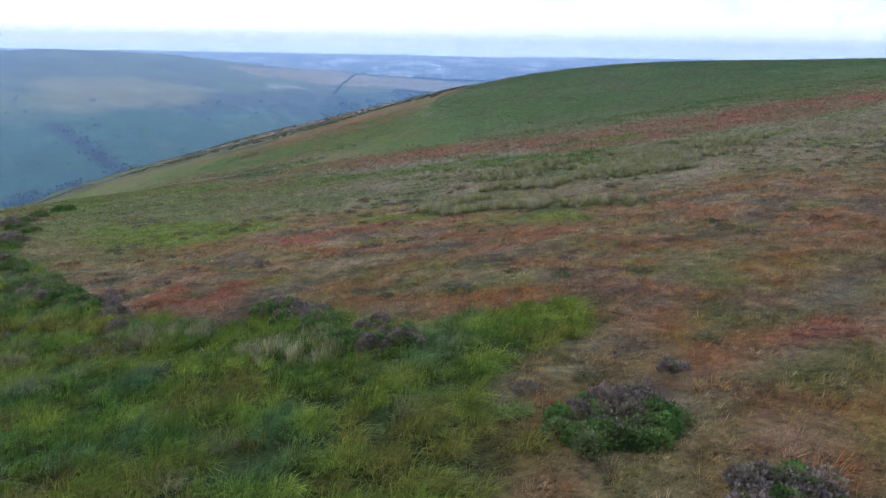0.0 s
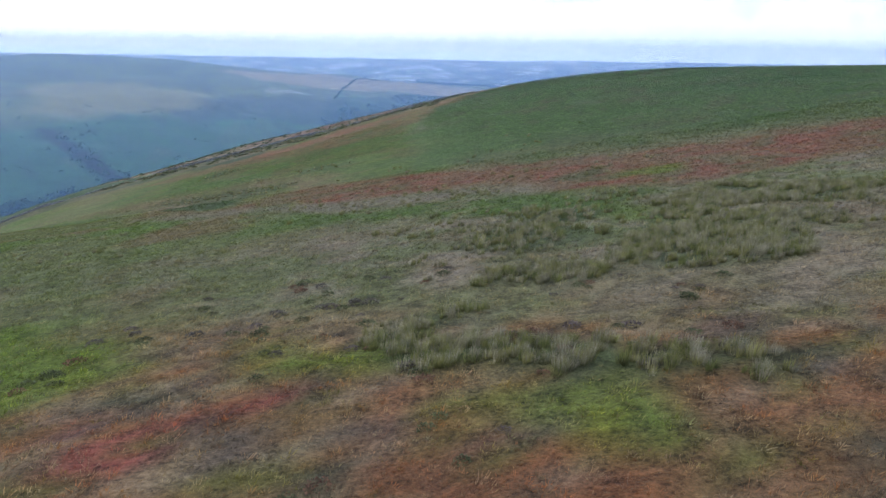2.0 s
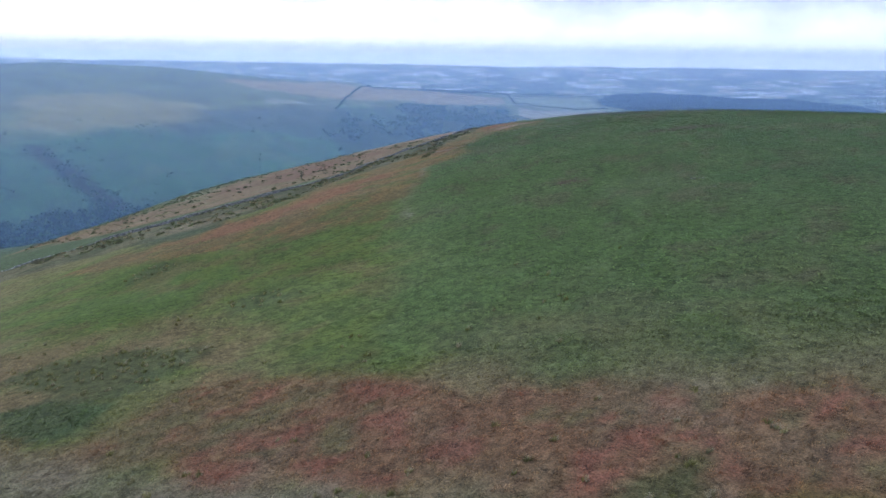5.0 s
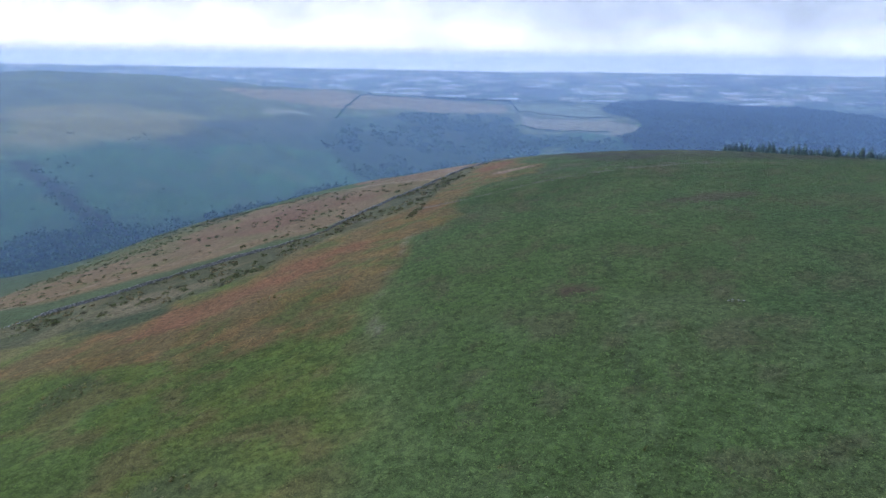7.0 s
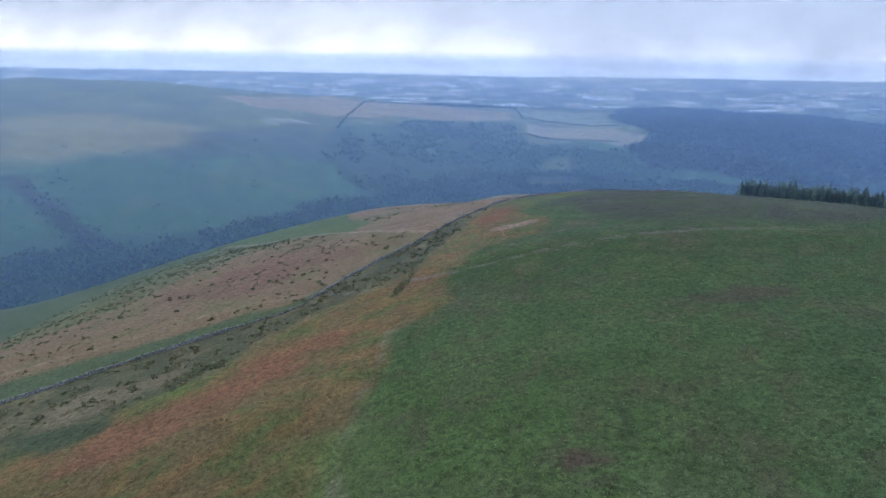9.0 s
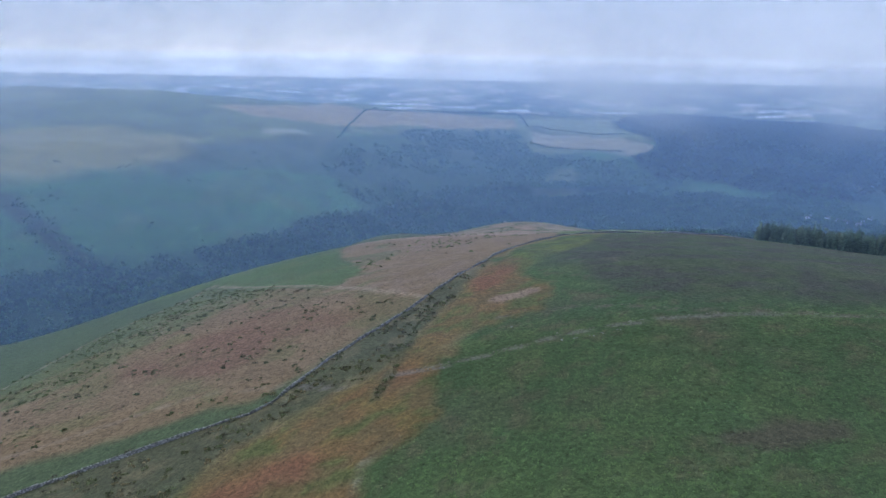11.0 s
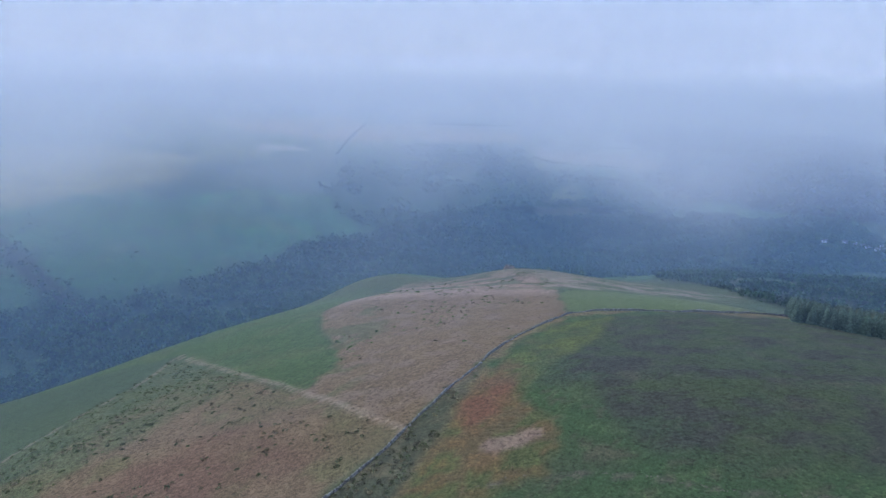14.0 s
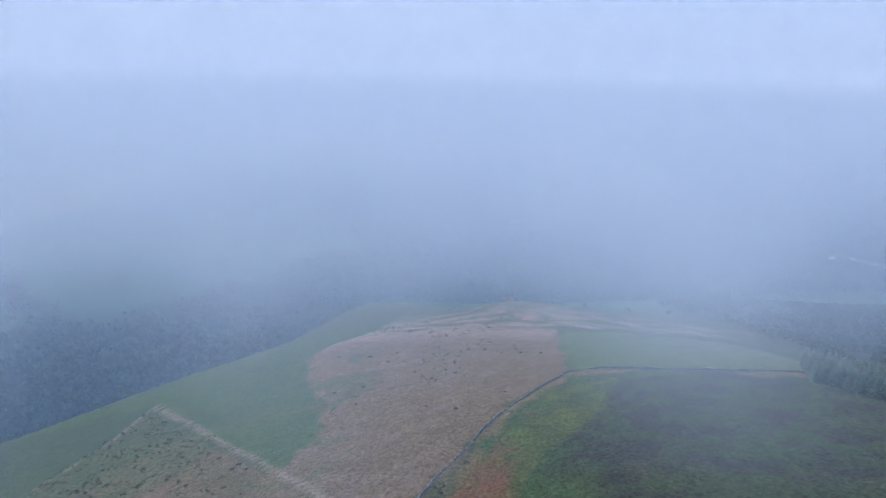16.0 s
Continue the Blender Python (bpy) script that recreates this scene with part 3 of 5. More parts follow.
    # blue raised over the near hill: thin airlight painted into the base colour
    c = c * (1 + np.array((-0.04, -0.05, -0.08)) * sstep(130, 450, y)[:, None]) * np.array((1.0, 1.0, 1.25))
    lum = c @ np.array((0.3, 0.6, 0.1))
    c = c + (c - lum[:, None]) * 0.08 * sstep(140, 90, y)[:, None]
    c = c * np.array((1.02, 1.0, 0.98)) * (1 - far)[:, None] + f * far[:, None]
    return c * (0.80 + 0.40 * e)[:, None]


def plots(x, y):
    """Row and column of the uneven blocks of fields on the plain, and the distance to the edge of the block."""
    gx, gy = x + (fbm(x, y, 260, 71) - 0.5) * 240, y + (fbm(x, y, 300, 72) - 0.5) * 110
    row = np.floor(gy / 46)
    wide = 90 + 90 * (np.sin(row * 12.9898) * 0.5 + 0.5)
    col = np.floor((gx + row * 57.3) / wide)
    u, v = gy - row * 46, gx + row * 57.3 - col * wide
    return row, col, np.minimum(np.minimum(u, 46 - u), np.minimum(v, wide - v))


def height_plain(x, y):
    rim = np.interp(x, [-2500, -1500, -700, -300, 300, 900, 1700, 2200], [4300, 4100, 3700, 3600, 3850, 4000, 3700, 3100])
    return sstep(40, 140, y - rim)


# ---------------------------------------------------------------- materials
def material(name):
    m = bpy.data.materials.new(name)
    m.use_nodes = True
    return m, Tree(m.node_tree)


def finish(t, shader):
    t.link(shader, t.n("ShaderNodeOutputMaterial").inputs[0])


def turf_material():
    m, t = material("turf")
    pos = t.n("ShaderNodeNewGeometry").outputs["Position"]
    att = t.n("ShaderNodeAttribute")
    att.attribute_name = "cover"
    fine, mid, tiny = t.noise(pos, 2.6, 5, 0.7), t.noise(pos, 0.45, 5, 0.65, 0.5), t.noise(pos, 15.0, 4, 0.7)
    # lumps lighter, hollows darker: shading of the relief put into the colour
    tone = t.math("ADD", t.math("ADD", t.math("MULTIPLY", fine, 3.0), t.math("MULTIPLY", mid, 2.5)), t.math("MULTIPLY", tiny, 1.8))
    tone = t.math("MAXIMUM", t.math("SUBTRACT", tone, 2.74), 0.22)
    grey = t.n("ShaderNodeCombineColor")
    for k in range(3):
        t.link(t.math("ADD", t.math("MULTIPLY", tone, 1.1), 0.04 + 0.02 * k), grey.inputs[k])
    col = t.mix(1.0, att.outputs["Color"], grey.outputs[0], "MULTIPLY")
    dry = t.step(t.noise(pos, 6.5, 5, 0.7), 0.56, 0.68)
    col = t.mix(t.math("MULTIPLY", dry, 0.35), col, (0.23, 0.175, 0.095, 1))
    bs = t.n("ShaderNodeBsdfPrincipled", i_Roughness=0.95)
    bs.inputs["Specular IOR Level"].default_value = 0.15
    t.link(col, bs.inputs["Base Color"])
    bump = t.n("ShaderNodeBump")
    bump.inputs["Strength"].default_value, bump.inputs["Distance"].default_value = 1.0, 0.8
    t.link(t.math("ADD", t.math("MULTIPLY", fine, 0.5), mid), bump.inputs["Height"])
    t.link(bump.outputs[0], bs.inputs["Normal"])
    finish(t, bs.outputs[0])
    return m


def leaf_material(name, through_light=0.3, rough=0.75):
    """Leaves and blades, coloured plant by plant."""
    m, t = material(name)
    att = t.n("ShaderNodeAttribute")
    att.attribute_name = "cover"
    pos = t.n("ShaderNodeNewGeometry").outputs["Position"]
    patch = t.math("ADD", t.math("MULTIPLY", t.noise(pos, 0.9, 3, 0.6), 0.6), t.math("MULTIPLY", t.noise(pos, 3.4, 4, 0.65), 0.4))
    wear = t.mix(t.step(patch, 0.36, 0.64), (0.62, 0.64, 0.66, 1), (1.46, 1.42, 1.32, 1))
    col = t.mix(1.0, att.outputs["Color"], wear, "MULTIPLY")
    bs = t.n("ShaderNodeBsdfPrincipled", i_Roughness=rough)
    bs.inputs["Specular IOR Level"].default_value = 0.2
    t.link(col, bs.inputs["Base Color"])
    tr = t.n("ShaderNodeBsdfTranslucent")
    t.link(col, tr.inputs[0])
    mx = t.n("ShaderNodeMixShader")
    mx.inputs[0].default_value = through_light
    t.link(bs.outputs[0], mx.inputs[1])
    t.link(tr.outputs[0], mx.inputs[2])
    finish(t, mx.outputs[0])
    return m


def plain_material(name, a, b, scale, rough=0.85, bump=0.3, size=0.05):
    """Two tones in fine and broad patches, with relief."""
    m, t = material(name)
    pos = t.n("ShaderNodeNewGeometry").outputs["Position"]
    fac = t.math("ADD", t.math("MULTIPLY", t.noise(pos, scale, 5, 0.6), 0.6), t.math("MULTIPLY", t.noise(pos, scale * 6, 4, 0.6), 0.4))
    bs = t.n("ShaderNodeBsdfPrincipled", i_Roughness=rough)
    t.link(t.mix(t.step(fac, 0.35, 0.65), (*a, 1), (*b, 1)), bs.inputs["Base Color"])
    bp = t.n("ShaderNodeBump")
    bp.inputs["Strength"].default_value, bp.inputs["Distance"].default_value = bump, size
    t.link(fac, bp.inputs["Height"])
    t.link(bp.outputs[0], bs.inputs["Normal"])
    finish(t, bs.outputs[0])
    return m


def mist_material(name, colour, alpha, base=None, fade=30.0, lump=90.0, ragged=0.0, tilt=0.0, top=None):
    """Thin vapour: lets most light by and scatters the rest. base: the height at which the bank begins."""
    m, t = material(name)
    pos = t.n("ShaderNodeNewGeometry").outputs["Position"]
    fac = alpha
    if base is not None:
        sep = t.n("ShaderNodeSeparateXYZ")
        t.link(pos, sep.inputs[0])
        n1 = t.noise(pos, 1.0 / lump, 2.5, 0.5)
        n2 = t.noise(pos, 3.1 / lump, 1.5, 0.5)
        z = t.math("ADD", sep.outputs[2], t.math("MULTIPLY", t.math("SUBTRACT", n1, 0.5), ragged))
        # the base of the bank hangs lower on one side
        lean = t.math("MINIMUM", t.math("MAXIMUM", t.math("SUBTRACT", sep.outputs[0], 35.0), -60.0), 60.0)
        z = t.math("SUBTRACT", z, t.math("MULTIPLY", lean, tilt))
        body = t.step(z, base - fade, base + fade)
        thick = t.math("ADD", 0.45, t.math("MULTIPLY", t.math("ADD", n1, t.math("MULTIPLY", n2, 0.4)), 0.8))
        fac = t.math("MULTIPLY", t.math("MULTIPLY", body, t.math("MINIMUM", thick, 1.45)), alpha, True)
    if top is not None:
        sep = t.n("ShaderNodeSeparateXYZ")
        t.link(pos, sep.inputs[0])
        fac = t.math("MULTIPLY", t.step(sep.outputs[2], top + 45, top - 15), alpha)
    df, tl, tp = t.n("ShaderNodeBsdfDiffuse"), t.n("ShaderNodeBsdfTranslucent"), t.n("ShaderNodeBsdfTransparent")
    for s in (df, tl):
        s.inputs[0].default_value = (*colour, 1)
    half = t.n("ShaderNodeMixShader")
    half.inputs[0].default_value = 0.5
    t.link(df.outputs[0], half.inputs[1])
    t.link(tl.outputs[0], half.inputs[2])
    mx = t.n("ShaderNodeMixShader")
    t.val(mx.inputs[0], fac)
    t.link(tp.outputs[0], mx.inputs[1])
    t.link(half.outputs[0], mx.inputs[2])
    finish(t, mx.outputs[0])
    return m


TURF = turf_material()
BLADE = leaf_material("blades", 0.45)
FROND = leaf_material("fronds", 0.40)
FOLIAGE = leaf_material("foliage", 0.30)


# ---------------------------------------------------------------- meshes from arrays
def array_mesh(name, verts, faces, mat, cover=None):
    """A mesh from arrays of places and of equal-sided faces, with a colour for each corner point."""
    me = bpy.data.meshes.new(name)
    n, k = faces.shape
    me.vertices.add(len(verts))
    me.vertices.foreach_set("co", verts.astype(np.float32).ravel())
    me.loops.add(n * k)
    me.loops.foreach_set("vertex_index", faces.astype(np.int32).ravel())
    me.polygons.add(n)
    me.polygons.foreach_set("loop_start", np.arange(0, n * k, k, dtype=np.int32))
    me.update(calc_edges=True)
    if cover is not None:
        layer = me.color_attributes.new("cover", "FLOAT_COLOR", "POINT")
        rgba = np.ones((len(verts), 4), np.float32)
        rgba[:, :3] = cover
        layer.data.foreach_set("color", rgba.ravel())
    me.materials.append(mat)
    return me


def graded(stops):
    """Grid lines: from each place on with that step."""
    out = []
    for (a, step), (b, _) in zip(stops[:-1], stops[1:]):
        out.append(np.linspace(a, b, max(1, round((b - a) / step)), endpoint=False))
    return np.concatenate(out + [[stops[-1][0]]])


def build_ground():
    gx = graded([(-4200, 90), (-2000, 26), (-1100, 14), (-420, 5), (-150, 3.2), (150, 5), (430, 16), (1100, 22), (2600, 90), (4200, 0)])
    gy = graded([(-500, 25), (0, 2.6), (300, 4.2), (960, 7), (1350, 14), (1700, 20), (3600, 10), (4960, 0)])
    x, y = np.meshgrid(gx, gy)
    flat_x, flat_y = x.ravel(), y.ravel()
    z = height(flat_x, flat_y)
    verts = np.stack([flat_x, flat_y, z], 1)
    w = len(gx)
    i = (np.arange(len(gy) - 1)[:, None] * w + np.arange(w - 1)[None]).ravel()
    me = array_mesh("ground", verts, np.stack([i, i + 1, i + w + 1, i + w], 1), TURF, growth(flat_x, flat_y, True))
    me.polygons.foreach_set("use_smooth", np.ones(len(me.polygons), bool))
    return tagged(new("ground", me), "moorland hill with rough grass, bracken and far fields", "ground", kind="structure")


build_ground()


# ---------------------------------------------------------------- mist
def curtain(name, label, y, bow, mat, half=3000.0, low=-600.0, high=900.0, slant=0.0):
    """A thin standing sheet of vapour across the way, bowed away from the middle."""
    nx, nz = 48, 6
    verts, faces = [], []
    for j in range(nz + 1):
        for i in range(nx + 1):
            u = i / nx * 2 - 1
            verts.append((u * half, y - bow * u * u + 12 * math.sin(7 * u + y) + slant * (high - low) * j / nz, low + (high - low) * j / nz))
    for j in range(nz):
        for i in range(nx):
            a = j * (nx + 1) + i
            faces.append((a, a + 1, a + nx + 2, a + nx + 1))
    me = array_mesh(name, np.array(verts), np.array(faces), mat)
    return tagged(new(name, me), label, "mist", kind="stuff")


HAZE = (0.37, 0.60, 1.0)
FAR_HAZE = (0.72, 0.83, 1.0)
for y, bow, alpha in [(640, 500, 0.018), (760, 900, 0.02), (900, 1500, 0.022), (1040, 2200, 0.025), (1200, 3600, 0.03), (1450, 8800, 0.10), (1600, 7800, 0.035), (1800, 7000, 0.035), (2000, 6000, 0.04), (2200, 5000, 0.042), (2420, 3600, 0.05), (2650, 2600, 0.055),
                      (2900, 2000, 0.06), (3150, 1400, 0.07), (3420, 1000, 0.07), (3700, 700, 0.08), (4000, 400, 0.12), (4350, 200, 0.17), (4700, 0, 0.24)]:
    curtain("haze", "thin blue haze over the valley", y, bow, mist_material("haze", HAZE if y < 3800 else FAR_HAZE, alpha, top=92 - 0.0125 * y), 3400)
CLOUD = (0.83, 0.90, 1.0)
for k in range(15):
    u = k / 14
    y, base = 425 + 120 * u + 600 * u ** 2.2, 184 - 90 * u ** 0.55
    curtain("low_cloud", "drifting low cloud with a ragged base", y, 60, mist_material("cloud", CLOUD, 0.17, base, 24, 110, 130, 0.24 * (1 - u) ** 4 - 0.3 * math.exp(-((u - 0.7) / 0.16) ** 2)), 900 + y * 0.6, 30, 290, 0.7)


# ---------------------------------------------------------------- grass, rushes and bracken
def scatter(x0, x1, y0, y1, per_m2):
    n = int((x1 - x0) * (y1 - y0) * per_m2)
    return rng.uniform(x0, x1, n), rng.uniform(y0, y1, n)


def in_sight(x, y, back=0.0, margin=8.0):
    """The wedge of ground that lies ahead of the flight line."""
    return np.abs(x - 0.06 * y) < 0.72 * (y - back) + margin


def blades(name, x, y, colour, tip, height_m, count, radius, width, lean, bent, mat, label, wind=0.18):
    """Tufts of grass-like blades in one mesh: count blades to a tuft, each a bent or straight taper."""
    n = len(x)
    z = height(x, y) - 0.05
    rep = np.repeat(np.arange(n), count)
    m = n * count
    az, r = rng.uniform(0, 2 * np.pi, m), np.sqrt(rng.uniform(0, 1, m)) * radius[rep]
    h = height_m[rep] * rng.uniform(0.6, 1.15, m)
    ln = lean * rng.uniform(0.3, 1.3, m)
    ox, oy = np.cos(az), np.sin(az)
    base = np.stack([x[rep] + ox * r, y[rep] + oy * r, z[rep]], 1)
    side = np.stack([-np.sin(az + 0.6), np.cos(az + 0.6), 0 * az], 1) * (width * rng.uniform(0.7, 1.3, m))[:, None]
    out = np.stack([ox * ln + wind, oy * ln - wind * 0.4, 0 * az], 1) * h[:, None]
    top = base + out + np.array((0, 0, 1.0)) * (h * np.sqrt(np.clip(1 - 0.5 * ln * ln, 0.2, 1)))[:, None]
    c0, c1 = colour[rep], tip[rep]
    shade = rng.uniform(0.8, 1.2, m)[:, None]
    if bent:
        mid = base + out * 0.32 + np.array((0, 0, 1.0)) * (h * 0.68)[:, None]
        verts = np.stack([base - side, base + side, mid - side * 0.7, mid + side * 0.7, top], 1).reshape(-1, 3)
        cover = np.stack([c0 * shade, c0 * shade, (c0 + c1) / 2 * shade, (c0 + c1) / 2 * shade, c1 * shade], 1).reshape(-1, 3)
        k = np.arange(m)[:, None] * 5
        faces = np.concatenate([k + (0, 1, 3), k + (0, 3, 2), k + (2, 3, 4)])
    else:
        verts = np.stack([base - side, base + side, top], 1).reshape(-1, 3)
        cover = np.stack([c0 * shade, c0 * shade, c1 * shade], 1).reshape(-1, 3)
        faces = np.arange(m)[:, None] * 3 + np.array((0, 1, 2))
    return tagged(new(name, array_mesh(name, verts, faces, mat, cover)), label, "grass", kind="stuff")


def pick(m, *arrays):
    return [a[m] for a in arrays]


def plants():
    grey = np.array((0.30, 0.275, 0.22))
    # moor grass near the start
    x, y = scatter(-110, 110, 12, 132, 3.0)
    x2, y2 = scatter(-48, 48, 12, 60, 6.0)
    x, y = np.concatenate([x, x2]), np.concatenate([y, y2])
    x, y = pick(in_sight(x, y), x, y)
    wet = inside(x, y, FLUSH, 2, 2.5, 7, 3)
    for k, ring in enumerate(RUSH_BEDS):
        wet = np.maximum(wet, inside(x, y, ring, 2, 2.5, 7, 20 + k))
    keep = rng.uniform(0, 1, len(x)) > wet
    x, y = pick(keep, x, y)
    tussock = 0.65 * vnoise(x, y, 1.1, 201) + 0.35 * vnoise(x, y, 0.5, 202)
    # low tufts darker, tall ones lighter: shade of the hollows put into the colour
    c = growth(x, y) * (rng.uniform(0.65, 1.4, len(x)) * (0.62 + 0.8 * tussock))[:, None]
    dry = (rng.uniform(0, 1, len(x)) < 0.22)[:, None]
    c = np.where(dry, c * 0.5 + np.array((0.25, 0.19, 0.10)) * 0.5, c)
    big = rng.uniform(0, 1, len(x)) < 0.22
    h = np.where(big, rng.uniform(0.34, 0.50, len(x)), rng.uniform(0.14, 0.32, len(x))) * (0.7 + 0.6 * fbm(x, y, 9, 90)) * (0.5 + 1.0 * tussock)
    c = c * np.where(big, 1.25, 0.95)[:, None]
    near = y < 62
    for part_, bent, cnt, wd in ((near, False, 15, 0.014), (~near, False, 10, 0.028)):
        xx, yy, cc, hh = pick(part_, x, y, c, h)
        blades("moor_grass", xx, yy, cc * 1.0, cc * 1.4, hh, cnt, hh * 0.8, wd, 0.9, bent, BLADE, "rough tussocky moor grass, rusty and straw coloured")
    # pale grass further up
    x, y = scatter(-190, 190, 126, 266, 1.3)
    x, y = pick(in_sight(x, y, 20, 20), x, y)
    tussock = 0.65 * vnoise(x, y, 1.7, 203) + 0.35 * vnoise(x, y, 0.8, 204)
    # colour falls with tuft height here too, as painted shade between tussocks
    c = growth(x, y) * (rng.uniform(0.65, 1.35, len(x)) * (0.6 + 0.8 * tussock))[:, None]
    h = rng.uniform(0.22, 0.55, len(x)) * (0.5 + 1.0 * tussock)
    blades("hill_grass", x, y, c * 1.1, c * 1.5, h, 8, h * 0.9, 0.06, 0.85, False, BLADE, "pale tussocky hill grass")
    # long wet grass of the flush
    x, y = scatter(-140, 12, 8, 170, 0.24)
    x2, y2 = scatter(-50, 12, 8, 62, 0.62)
    x, y = np.concatenate([x, x2]), np.concatenate([y, y2])
    x, y = pick(in_sight(x, y, 0, 10), x, y)
    m = inside(x, y, FLUSH, 1.5, 2.5, 7, 3) > rng.uniform(0.2, 0.8, len(x))
    x, y = pick(m, x, y)
    n = len(x)
    tone = np.clip(0.6 * sstep(0.40, 0.62, fbm(x, y, 3.2, 17)) + 0.7 * (rng.uniform(0, 1, n) - 0.25) + 0.35 * sstep(-6, 2, x), 0, 1)[:, None]
    c = (np.array((0.046, 0.098, 0.016)) * (1 - tone) + np.array((0.142, 0.182, 0.028)) * tone) * rng.uniform(0.65, 1.25, n)[:, None]
    c = np.where((fbm(x, y, 4.5, 115, 3) > 0.60)[:, None], c * 0.6 + np.array((0.100, 0.062, 0.022)) * 0.6, c)
    c = np.where((fbm(x, y, 3.5, 116, 3) > 0.66)[:, None], c * 0.6 + np.array((0.050, 0.095, 0.060)) * 0.5, c)
    pale = (rng.uniform(0, 1, n) < 0.025 + 0.22 * sstep(0.62, 0.70, fbm(x, y, 11, 23)))[:, None]
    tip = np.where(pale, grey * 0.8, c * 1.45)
    tuft = rng.uniform(0.5, 1.25, n)
    rep = np.repeat(np.arange(n), 7)
    az, rad = rng.uniform(0, 6.283, len(rep)), np.sqrt(rng.uniform(0, 1, len(rep)))
    x, y = x[rep] + np.cos(az) * rad * 0.55, y[rep] + np.sin(az) * rad * 0.55
    c, tip, h = c[rep], tip[rep], tuft[rep] * (1.2 - 0.5 * rad) * rng.uniform(0.85, 1.15, len(rep))
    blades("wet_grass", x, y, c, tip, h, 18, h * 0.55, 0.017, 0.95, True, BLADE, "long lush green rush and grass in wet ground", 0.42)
    # rush beds: tufts gathered into clumps, each clump with its own share of pale tips
    x, y = scatter(-10, 100, 76, 182, 0.95)
    x2, y2 = scatter(-140, 50, 190, 480, 0.16)
    x3, y3 = scatter(-28, -5, 32, 48, 1.2)
    x, y = np.concatenate([x, x2, x3]), np.concatenate([y, y2, y3])
    bed = np.zeros(len(x))
    for k, ring in enumerate(RUSH_BEDS):
        bed = np.maximum(bed, inside(x, y, ring, 1.5, 2.5, 7, 20 + k) * (0.45 if k in THIN_BEDS else 1.0))
    gap = sstep(0.24, 0.38, fbm(x, y, 8, 91, 3))
    straw = np.array((0.30, 0.255, 0.175))
    loose = 0.07 * sstep(0.48, 0.62, fbm(x, y, 14, 92)) * sstep(118, 135, y) * sstep(260, 200, y)
    m = rng.uniform(0, 1, len(x)) < np.maximum(bed * gap, loose)
    x, y = pick(m, x, y)
    x2, y2 = scatter(-130, 60, 120, 330, 0.012)
    m = fbm(x2, y2, 24, 93) > 0.56
    x, y = np.concatenate([x, x2[m]]), np.concatenate([y, y2[m]])
    n = len(x)
    lush, big = rng.uniform(0, 1, n), rng.uniform(0.7, 1.25, n)
    rep = np.repeat(np.arange(n), 5)
    az, rad = rng.uniform(0, 6.283, len(rep)), np.sqrt(rng.uniform(0, 1, len(rep)))
    x, y = x[rep] + np.cos(az) * rad * 0.62 * big[rep], y[rep] + np.sin(az) * rad * 0.62 * big[rep]
    c = (np.array((0.092, 0.100, 0.034)) + np.array((0.060, 0.040, 0.018)) * lush[rep][:, None]) * rng.uniform(0.75, 1.25, len(x))[:, None]
    ash = rng.uniform(0, 1, len(x)) < 0.20 + 0.50 * lush[rep]
    c = np.where(ash[:, None], c * 0.75 + straw * 0.12, c)
    tip = np.where(ash[:, None], (straw * 0.4 + grey * 0.6) * rng.uniform(0.9, 1.6, len(x))[:, None], c * 1.9)
    h = rng.uniform(1.0, 1.4, len(x)) * big[rep] * (1.12 - 0.35 * rad)
    blades("rushes", x, y, c, tip, h, 28, h * 0.26, 0.019, 0.30, False, BLADE, "dense clumps of grey-green rushes with pale tips", 0.08)


